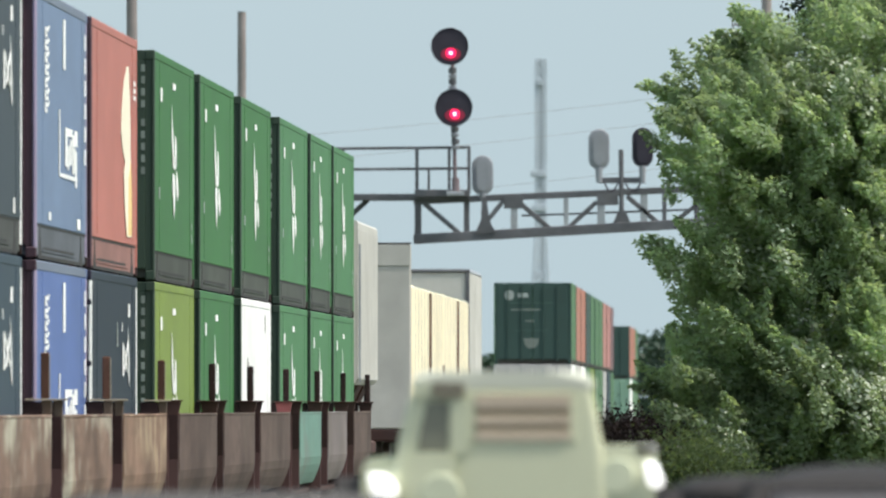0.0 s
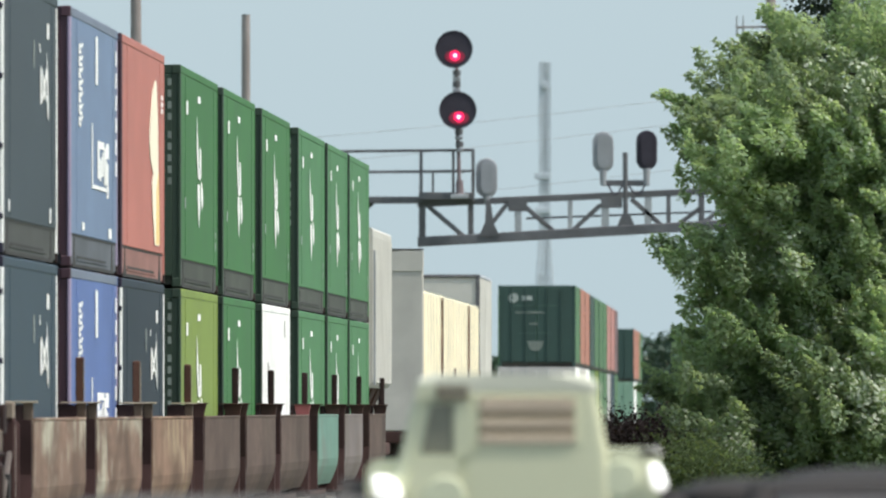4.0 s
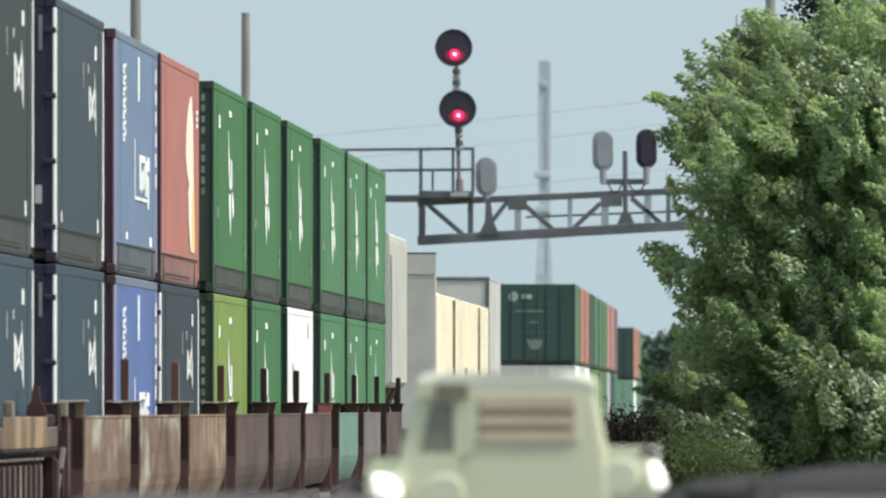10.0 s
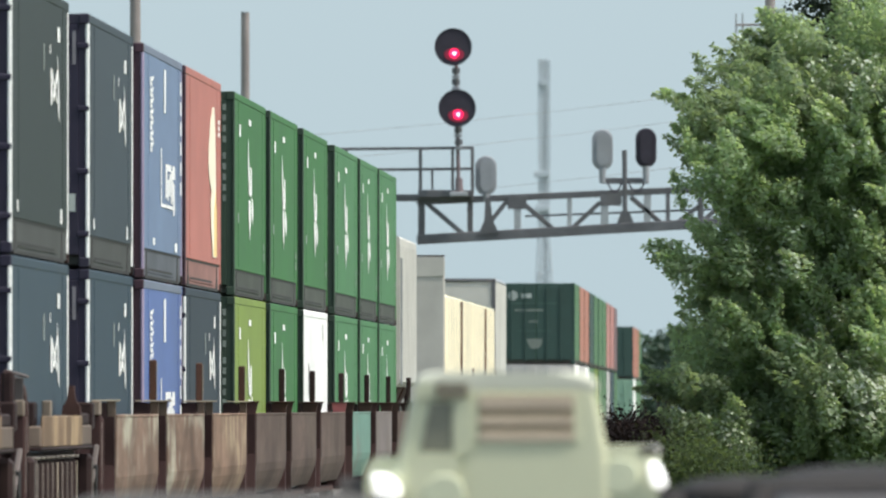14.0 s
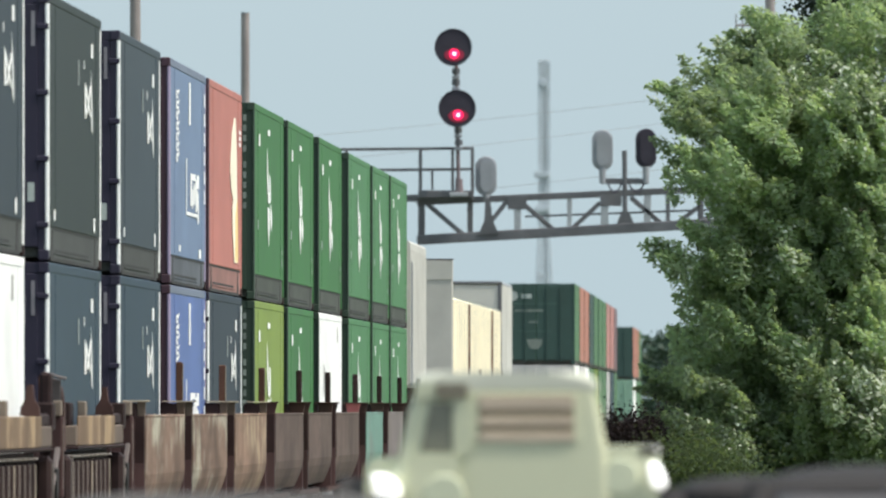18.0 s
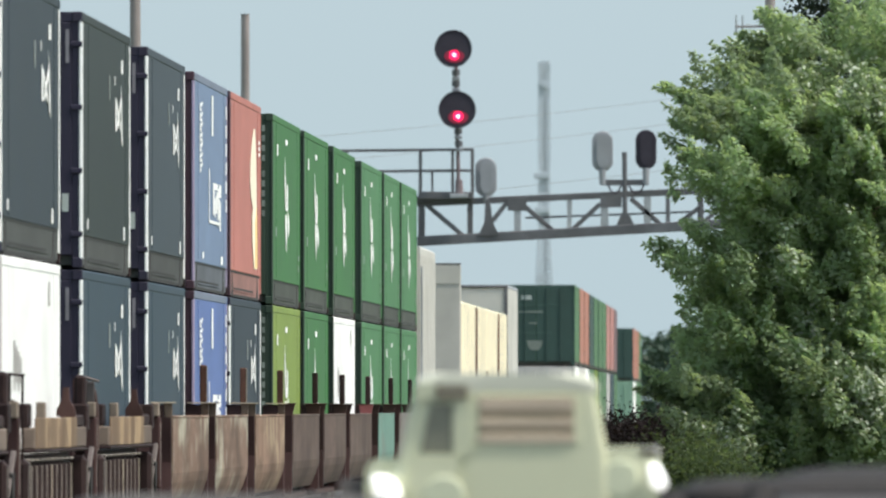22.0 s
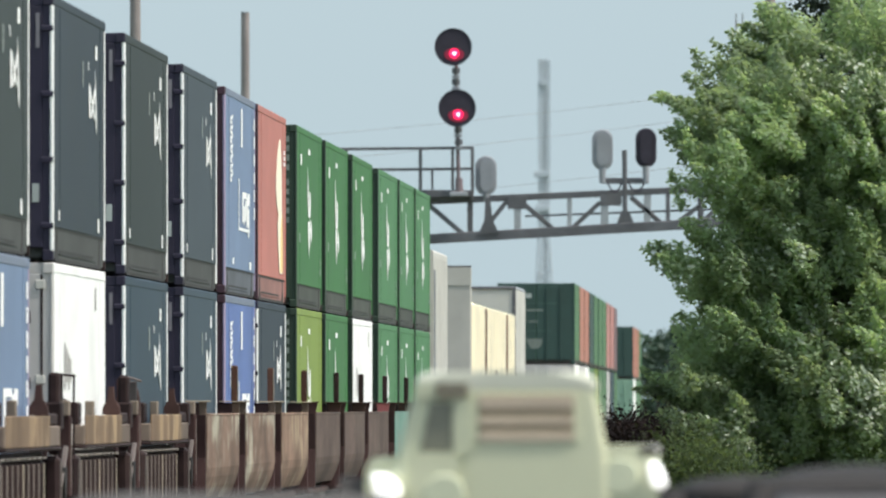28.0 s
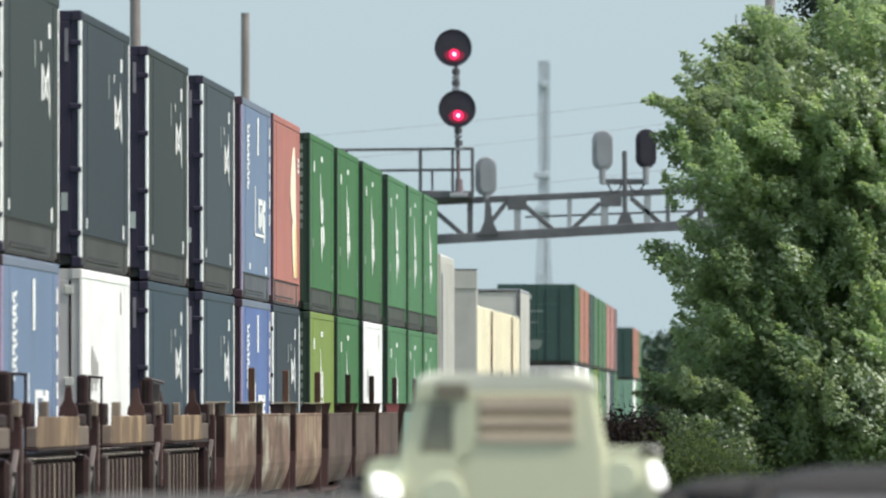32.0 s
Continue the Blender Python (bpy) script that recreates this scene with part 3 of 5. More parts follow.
def well_side(sx, L, z_top, z_bot, mat, parent, out=1.60):
    """Side of a well car: a plate that rolls in at its foot."""
    s = Shape()
    outer = [(out, z_top), (out, z_bot + 0.42), (out - 0.02, z_bot + 0.30), (out - 0.058, z_bot + 0.18), (out - 0.10, z_bot + 0.08), (out - 0.14, z_bot)]
    inner = [(x - 0.05, z + 0.01) for x, z in outer[::-1]]
    s.loft([[(sx * x, y, z) for x, z in outer + inner] for y in (0.0, L * 0.33, L * 0.67, L)])
    return part("side_sill", s, mat, parent)


def well_car(label, group, mat, L, reach, bogies=(0.0, 1.0), z_top=1.56, red=False, low=False):
    """Articulated well unit with plain sides. reach: length of the end platform."""
    ob = thing("well_car", label, "rail car", group)
    for sx in (1, -1):
        side = well_side(sx, L, z_top, 0.44, mat, ob)
        cap = Shape().box(min(sx * 1.50, sx * 1.606), max(sx * 1.50, sx * 1.606), 0.0, L, z_top - 0.015, z_top + 0.02, 0.008)
        part("top_chord", cap, mat, side)
    part("well_floor", Shape().box(-1.40, 1.40, 0.1, L - 0.1, 0.26, 0.36, 0.02), M_BROWN, ob)
    for y0, y1, o in ((-reach, 0.25, -1), (L - 0.25, L + reach, 1)):
        part("end_platform", Shape().box(-0.9, 0.9, y0, y1, z_top - 0.61, z_top - 0.44, 0.03), M_DARKSTEEL, ob)
        # dark plate closes the gap; the shade between cars is in its colour
        part("end_sill", Shape().box(-1.5, 1.5, (y0 if o < 0 else y1) - 0.05, (y0 if o < 0 else y1) + 0.05, 0.30, z_top - 0.02, 0.02), M_GAP, ob)
        yc = -0.1 if o < 0 else L + 0.1
        for sx in () if low else (1, -1):
            # corner bracket: flared gusset on top of the side, tan caps painted sunlit
            tan = mat in (M_TAN, M_TANWORN)
            prof = [(1.50, 1.732), (1.60, 1.732), (1.595, 1.60), (1.59, 1.52), (1.51, 1.52), (1.505, 1.64)] if tan else [(1.37, 1.732), (1.625, 1.732), (1.61, 1.66), (1.595, 1.60), (1.59, 1.52), (1.40, 1.52), (1.39, 1.62)]
            part("bracket_block", Shape().box(min(sx * 1.27, sx * (1.50 if tan else 1.37)), max(sx * 1.27, sx * (1.50 if tan else 1.37)), yc - 0.14, yc + 0.14, 1.52, 1.722, 0.012), M_DARKSTEEL, ob)
            bk = part("corner_bracket", Shape().prism([(sx * a, b) for a, b in prof], 1, yc - 0.12, yc + 0.12), M_REDPAINT if red and o > 0 else M_BRACKET if tan else M_BROWN, ob, "worn red bracket" if red and o > 0 else "")
            part("bracket_cap", Shape().box(min(sx * 1.32, sx * 1.645), max(sx * 1.32, sx * 1.645), yc - 0.16, yc + 0.16, 1.732, 1.750, 0.004), M_EDGE if tan else M_BROWN, bk)
            web = Shape().prism([(yc - 0.16, 1.56), (yc + 0.16, 1.56), (yc + 0.10, 1.0), (yc + 0.24, 0.38), (yc - 0.24, 0.38), (yc - 0.10, 1.0)], 0, min(sx * 1.30, sx * 1.585), max(sx * 1.30, sx * 1.585))
            part("end_web", web, M_GAP, ob)
        if o > 0 and not low:
            p = Shape().box(1.485, 1.575, yc - 0.10, yc + 0.10, 1.75, 2.24, 0.015)
            part("guide_post", p, M_RUSTPOST if mat in (M_TAN, M_TANWORN) else M_DARKSTEEL, ob)
            if mat in (M_TAN, M_TANWORN):
                # bright strip: the post's sunlit edge put into the colour
                part("post_edge", Shape().box(1.575, 1.582, yc - 0.10, yc - 0.02, 1.76, 2.22, 0.002), M_EDGE, ob)
    for f in bogies:
        bogie(ob, -reach * 0.9 if f == 0.0 else L + reach * 0.9)
    return ob


def ribbed_car(label, group, hood, L=16.6):
    """Stand-alone well car: shallow top panel, ribbed lower side, equipment at the ends."""
    ob = thing("well_car", label, "rail car", group)
    for sx in (1, -1):
        def bx(a, b, y0, y1, z0, z1, c=0.015):
            return Shape().box(min(sx * a, sx * b), max(sx * a, sx * b), y0, y1, z0, z1, c)
        part("top_beam", bx(1.46, 1.595, 0.95, L - 1.0, 1.25, 1.47), M_BEAM, ob, "bare brown steel beam")
        part("side_panel", bx(1.585, 1.606, 1.15, L - 4.1, 1.252, 1.575, 0.008), M_TANBAND, ob)
        part("panel_lip", bx(1.44, 1.612, 0.9, L - 0.8, 1.21, 1.248), M_DARKSTEEL, ob)
        fr = part("lower_frame", bx(1.28, 1.40, 0.4, L - 0.8, 0.40, 1.19), M_DARKSTEEL, ob)
        for k in range(9):
            y = 1.0 + k * (L - 5.6) / 8
            part("rib", bx(1.40, 1.56, y - 0.26, y + 0.26, 0.50, 1.10, 0.03), M_DARKSTEEL, fr)
            # pale strip: the rib's sunlit face painted beside its dark front
            part("rib_edge", bx(1.555, 1.566, y - 0.12, y + 0.06, 0.50, 1.08, 0.001), M_EDGE if k in (4, 8) else M_SLATEDGE, fr)
            part("rib_clip", bx(1.40, 1.575, y - 0.40, y + 0.40, 1.125, 1.15, 0.008), M_CLIP, fr)
        part("frame_edge", bx(1.56, 1.568, 0.42, 0.56, 0.48, 1.12, 0.002), M_CLIP, fr, "painted bright edge highlight")
        for y in (-0.3, L - 0.5):
            jack = part("jack_post", bx(1.40, 1.585, y - 0.35, y + 0.35, 0.45, 1.15, 0.05), M_DARKSTEEL, ob)
            # thin pale strips paint the glints on the post's edges
            for dy in (-0.26, 0.20):
                part("worn_edge", bx(1.585, 1.591, y + dy, y + dy + 0.06, 0.55, 1.08, 0.002), M_CLIP, jack, "painted bright edge highlight")
    part("well_floor", Shape().box(-1.38, 1.38, 0.1, L - 0.1, 0.26, 0.36, 0.02), M_BROWN, ob)
    for o in (-1, 1):
        yb = 0.0 if o < 0 else L
        lo, hi = (yb - 2.9, yb + 0.2) if o < 0 else (yb - 0.2, yb + 2.9)
        part("end_platform", Shape().box(-0.95, 0.95, lo, hi, 0.95, 1.15, 0.03), M_DARKSTEEL, ob)
        part("end_sill", Shape().box(-1.5, 1.42, yb + o * 0.1 - 0.05, yb + o * 0.1 + 0.05, 0.5, 1.45, 0.02), M_DARKSTEEL, ob)
    # far end: peaked container guide, block on a dark column
    guide = [(1.37, 1.58), (1.38, 1.67), (1.43, 1.75), (1.445, 1.90), (1.505, 1.90), (1.52, 1.75), (1.57, 1.67), (1.58, 1.58)]
    part("container_guide", Shape().prism(guide, 1, L - 3.9, L - 3.7), M_BROWN, ob)
    part("dark_block", Shape().box(1.42, 1.575, L - 3.5, L - 1.2, 1.47, 1.60, 0.02), M_DARKSTEEL, ob)
    part("corner_block", Shape().box(1.495, 1.585, L + 1.9, L + 2.3, 1.575, 1.74, 0.012), M_BLOCK, ob, "scraped grey corner block")
    part("column", Shape().box(1.47, 1.60, L + 1.95, L + 2.35, 0.7, 1.575, 0.02), M_GAP, ob)
    part("dark_block", Shape().box(1.28, 1.56, L + 0.25, L + 0.95, 1.42, 1.72, 0.02), M_DARKSTEEL, ob)
    part("worn_edge", Shape().box(1.60, 1.606, L + 1.98, L + 2.04, 0.80, 1.50, 0.002), M_CLIP, ob, "painted bright edge highlight")
    hose = [(1.56, L + 0.9 + 0.5 * k / 10, 1.02 - 0.34 * math.sin(math.pi * k / 10)) for k in range(11)]
    part("air_hose", sweep(hose, 0.022), M_RUBBERSHADE, ob)
    part("foot_lever", Shape().bar((1.50, L + 0.7, 0.62), (1.58, L + 1.1, 1.24), 0.05), M_GREYCAR, ob)
    # near end: block, dark post, brake box with hood and grab frame
    part("corner_block", Shape().box(1.49, 1.585, 3.9, 4.3, 1.46, 1.735, 0.012), M_BLOCK, ob, "scraped grey corner block")
    part("dark_block", Shape().box(1.40, 1.52, 1.0, 2.0, 1.47, 1.72, 0.02), M_DARKSTEEL, ob)
    part("dark_post", Shape().box(1.36, 1.46, -0.9, -0.6, 1.1, 1.76, 0.02), M_DARKSTEEL, ob)
    bb = part("brake_box", Shape().box(1.34, 1.46, -3.0, -2.4, 1.15, 2.04, 0.03), M_DARKSTEEL, ob)
    if hood:
        arc = [(1.30, 1.2), (1.58, 1.2), (1.575, 1.70), (1.55, 1.86), (1.49, 1.96), (1.40, 2.0), (1.30, 2.0)]
        part("brake_hood", Shape().prism(arc, 1, -2.3, -1.9), M_BROWN, bb)
        part("brake_panel", Shape().box(1.45, 1.545, -2.36, -2.31, 1.62, 1.97, 0.01), M_BRAKEGREY, bb, "grey brake gear panel")
        part("hand_wheel", Shape().tube((1.36, -2.42, 2.04), (1.60, -2.42, 1.97), 0.016, n=8), M_GREYCAR, bb)
    else:
        g = Shape()
        for x in (1.46, 1.59):
            g.bar((x, -2.2, 1.15), (x, -2.2, 2.02), 0.025)
        g.bar((1.44, -2.2, 2.02), (1.61, -2.2, 2.00), 0.028)
        part("grab_frame", g, M_DARKSTEEL, ob)
    bogie(ob, -1.6)
    bogie(ob, L + 1.6)
    cp = Shape().box(-0.15, 0.15, -3.4, -2.9, 0.75, 0.98, 0.03)
    part("coupler", cp, M_RUBBERSHADE, ob)
    return ob


def pale_car(label, L, H, door_gap=0.0):
    """Tall pale car with posts along its side and an arched roof."""
    ob = thing("hopper_car", label, "rail car", "pale cars of the train")
    s = Shape()
    prof = [(-1.26, 2.06), (1.26, 2.06), (1.34, 2.16), (1.34, H - 0.08), (1.31, H - 0.04), (1.20, H - 0.02), (0.5, H), (-0.5, H), (-1.20, H - 0.02), (-1.31, H - 0.04), (-1.34, H - 0.08), (-1.34, 2.16)]
    s.loft([[(x, y, z) for x, z in prof] for y in (0.0, L)])
    part("body", s, P_HOPPER, ob)
    for k in range(3):
        y = 3.0 + k * (L - 6.0) / 2
        bay = Shape().loft([[(-1.2, y - 2.0, 2.06), (1.2, y - 2.0, 2.06), (1.2, y + 2.0, 2.06), (-1.2, y + 2.0, 2.06)], [(-0.6, y - 0.5, 0.75), (0.6, y - 0.5, 0.75), (0.6, y + 0.5, 0.75), (-0.6, y + 0.5, 0.75)]])
        part("hopper_bay", bay, M_BROWN, ob)
    for y in (0.2, L - 0.2):
        for x in (-1.15, 1.15):
            part("end_strut", Shape().box(x - 0.06, x + 0.06, y - 0.06, y + 0.06, 1.0, 2.1, 0.01), M_DARKSTEEL, ob)
    part("air_tank", Shape().tube((0.85, -0.2, 1.35), (0.85, 0.9, 1.35), 0.22, n=16), M_DARKSTEEL, ob)
    for sx in (1, -1):
        for k in range(11):
            y = 0.15 + k * (L - 0.3) / 10
            part("side_post", Shape().box(min(sx * 1.34, sx * 1.348), max(sx * 1.34, sx * 1.348), y - 0.12, y + 0.12, 2.2, H - 0.2, 0.003), P_HOPPER, ob)
        part("roof_walk_edge", Shape().box(min(sx * 0.9, sx * 1.05), max(sx * 0.9, sx * 1.05), 0, L, H + 0.01, H + 0.06, 0.01), M_STRUCT, ob)
    for y0, y1 in ((-0.06, 0.0), (L, L + 0.06)):
        e = part("end_sheet", Shape().box(-1.28, 1.28, y0, y1, 2.08, H - 0.12, 0.02), P_HOPPEREND, ob)
        for z in (2.6, 3.4, 4.2):
            part("end_rib", Shape().box(-1.25, 1.25, y0 - 0.03, y1 + 0.03, z, z + 0.08, 0.01), P_HOPPEREND, e)
    part("sill", Shape().box(-1.3, 1.3, -0.5, L + 0.5, 0.78, 1.02, 0.03), M_BROWN, ob)
    bogie(ob, 2.0)
    bogie(ob, L - 2.0)
    lad = Shape()
    for y in (0.1, 0.6):
        lad.bar((1.37, y, 2.1), (1.37, y, 4.6), 0.03)
    for k in range(6):
        lad.bar((1.37, 0.1, 2.2 + 0.45 * k), (1.37, 0.6, 2.2 + 0.45 * k), 0.03)
    part("ladder", lad, M_GALV, ob)
    return ob


def box_car(label, L, H):
    """Pale box car with a framed end."""
    ob = thing("box_car", label, "rail car", "pale cars of the train")
    part("body", Shape().box(-1.33, 1.33, 0.0, L, 1.05, H - 0.05, 0.03), P_HOPPER, ob)
    e = part("end_sheet", Shape().box(-1.24, 1.24, -0.03, 0.0, 1.15, H - 0.16, 0.01), P_HOPPER, ob)
    for x in (-1.27, 1.27):
        part("end_post", Shape().box(x - 0.05, x + 0.05, -0.06, 0.02, 1.05, H - 0.02, 0.01), M_STRUCT, ob)
    part("end_header", Shape().box(-1.33, 1.33, -0.06, 0.10, H - 0.06, H, 0.01), M_STRUCT, ob)
    for z in (2.2, 3.2, 4.0):
        part("end_rib", Shape().box(-1.20, 1.20, -0.05, -0.02, z, z + 0.06, 0.01), P_HOPPER, e)
    part("roof", Shape().prism([(-1.34, H - 0.06), (1.34, H - 0.06), (1.3, H + 0.02), (-1.3, H + 0.02)], 1, 0.1, L), M_GALV, ob)
    part("side_door", Shape().box(1.33, 1.338, L * 0.4, L * 0.6, 1.2, H - 0.3, 0.003), P_HOPPER, ob)
    part("sill", Shape().box(-1.3, 1.3, -0.5, L + 0.5, 0.78, 1.05, 0.03), M_BROWN, ob)
    bogie(ob, 2.0)
    bogie(ob, L - 2.0)
    return ob


def bulkhead_car(label, L, H, H2):
    """Flat car with a steel bulkhead at each end; H near end, H2 far end."""
    ob = thing("bulkhead_flat_car", label, "rail car", "bulkhead flat cars")
    part("deck", Shape().box(-1.27, 1.27, 0, L, 0.95, 1.2, 0.03), M_BROWN, ob)
    for y0, y1, h in ((0.0, 0.35, H), (L - 0.35, L, H2)):
        m = P_HOPPEREND if h > 4.5 else M_TAN
        b = part("bulkhead", Shape().box(-1.28, 1.28, y0, y1, 1.2, h, 0.03), m, ob)
        for x in ((0.0,) if h > 4.5 else (-1.295, 0.0, 1.295)):
            part("bulkhead_post", Shape().box(x - 0.07, x + 0.07, y0 - 0.05, y0, 1.2, h - 0.02, 0.01), m, b)
        part("bulkhead_cap", Shape().box(-1.29, 1.29, y0 - 0.02, y1 + 0.02, h, h + 0.03, 0.01), M_STRUCT if h > 4.5 else M_GALV, b)
        if h > 4.5:
            part("bulkhead_head", Shape().box(-1.275, 1.275, y0 - 0.02, y0, h - 0.45, h - 0.02, 0.01), P_HOPPEREND, b)
    bogie(ob, 2.0)
    bogie(ob, L - 2.0)
    return ob


def cream_bundle(label, L, H):
    ob = thing("wrapped_load", label, "cargo load", "wrapped loads on the flat cars")
    part("wrap", Shape().box(-1.24, 1.33, 0, L, 0.0, H, 0.05), P_CREAM, ob)
    for k in range(5):
        y = L * (k + 0.5) / 5
        part("strap", Shape().box(-1.242, 1.337, y - 0.03, y + 0.03, 0.0, H + 0.006), M_DOORTEXT, ob)
    return ob


MOVERS = []   # things that travel with the train: object, depth at the start, height
G_TRAIN = "containers on the moving train"
G_WELLS = "well cars of the moving train"
LOW, HIGH = 0.36, 3.26


def add(ob, d, z=0.0):
    ob.matrix_basis = on_line(d, z)
    MOVERS.append((ob, d, z))


def train():
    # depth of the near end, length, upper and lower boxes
    slate_top = ("container", "dark slate domestic container with pale corner gleam stacked on top", G_TRAIN, P_SLATE, P_NAVY, "slate")
    slate_green = ("container", "dark green-grey domestic container with pale corner gleam stacked on top", G_TRAIN, P_SLATEGREEN, P_NAVY, "slate")
    slate_pale = ("container", "lighter grey domestic container with pale corner gleam stacked on top", G_TRAIN, P_SLATEPALE, P_NAVY, "slate")
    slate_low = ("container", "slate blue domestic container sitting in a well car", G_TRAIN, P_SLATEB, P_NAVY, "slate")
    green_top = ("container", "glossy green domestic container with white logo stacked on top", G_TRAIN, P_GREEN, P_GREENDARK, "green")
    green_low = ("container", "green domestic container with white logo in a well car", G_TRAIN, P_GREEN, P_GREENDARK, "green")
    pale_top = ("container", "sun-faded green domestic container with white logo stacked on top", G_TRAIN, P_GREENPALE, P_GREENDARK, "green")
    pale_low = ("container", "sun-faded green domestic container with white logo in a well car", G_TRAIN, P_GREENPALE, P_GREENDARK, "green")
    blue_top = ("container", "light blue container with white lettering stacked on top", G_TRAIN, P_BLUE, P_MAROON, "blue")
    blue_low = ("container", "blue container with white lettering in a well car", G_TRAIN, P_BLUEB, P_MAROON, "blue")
    stacks = [
        (110.6, 16.15, slate_top, slate_low, M_GLEAM, M_GLEAM),
        (133.0, 15.6, slate_green, ("container", "light blue container with white lettering in a well car", G_TRAIN, P_BLUE, P_MAROON, "blue"), M_GLEAM, P_LILAC),
        (155.3, 16.15, slate_top, ("container", "bright white container with grey doors in a well car", G_TRAIN, P_WHITE, P_GREYDOOR, "white"), M_GLEAM, None),
        (178.2, 16.1, slate_green, slate_low, M_GLEAM, M_GLEAM),
        (200.6, 14.9, slate_pale, slate_low, M_GLEAM, M_GLEAM),
        (219.4, 15.2, blue_top, blue_low, P_LILAC, P_LILAC),
        (236.0, 15.8, ("container", "faded red container with pale swoosh stacked on top", G_TRAIN, P_RED, P_MAROON, "red"),
         ("container", "dark navy container with white logo in a well car", G_TRAIN, P_NAVYSIDE, P_NAVY, "slate"), None, M_GLEAM),
        (258.4, 16.3, green_top, ("container", "lime green domestic container in a well car", G_TRAIN, P_LIME, P_GREENDARK, "green"), None, None),
        (277.3, 16.0, green_top, green_low, None, None),
        (297.0, 16.0, green_top, ("container", "plain white container in a well car", G_TRAIN, P_WHITE, P_GREENDARK, "white"), None, None),
        (318.2, 17.2, pale_top, pale_low, None, None),
        (337.4, 14.4, pale_top, pale_low, None, None),
        (353.4, 15.4, pale_top, pale_low, None, None),
    ]
    for k, (d, L, top, low, trim_top, trim_low) in enumerate(stacks):
        add(container(*top, L=L, trim=trim_top, seed=k), d, HIGH)
        add(container(*low, L=L, H=2.88, trim=trim_low, skirt=False, seed=k + 40), d, LOW)
    for d, hood in ((111.9, True), (133.8, False), (155.7, False), (177.6, True)):
        add(ribbed_car("tan and brown well car with ribbed lower side", G_WELLS, hood), d)
    plain = [(201.0, 15.6, M_TANWORN, "tan well car with scraped grey paint"), (219.3, 15.8, M_TANWORN, "tan well car with scraped grey paint"),
             (238.2, 16.4, M_TAN, "streaked tan well car on its bogies"), (258.9, 16.9, M_MAROON, "faded brown well car under green containers"),
             (278.4, 15.8, M_MAROON, "faded brown well car under green containers"), (296.6, 17.2, M_MAROON, "faded brown well car under green containers"),
             (319.0, 14.2, M_TEALCAR, "faded teal well car under green containers"), (337.2, 14.0, M_GREYCAR, "dull grey painted well car"),
             (356.0, 14.0, M_MAROON, "faded brown well car under green containers")]
    for d, L, mat, label in plain:
        add(well_car(label, G_WELLS, mat, L - 0.8, 1.2, red=d == 296.6), d)
    add(pale_car("pale grey covered hopper car with ribbed sides", 16.5, 5.06), 370.0)
    add(box_car("light grey box car coupled behind the flat cars", 17.0, 4.92), 489.0)
    for d, L, h, h2, load in ((421.0, 17.6, 5.0, 4.1, 16.4), (439.2, 15.0, 4.1, 2.6, 14.0), (454.6, 17.2, 2.6, 4.1, 16.2), (472.6, 15.4, 4.1, 2.6, 13.8)):
        add(bulkhead_car("flat car with steel end bulkheads carrying a wrapped load", L, h, h2), d)
        add(cream_bundle("stack of cream wrapped load strapped on a flat car", load, 2.95), d + 0.6, 1.2)


train()

# ---- still train farther up the line ----


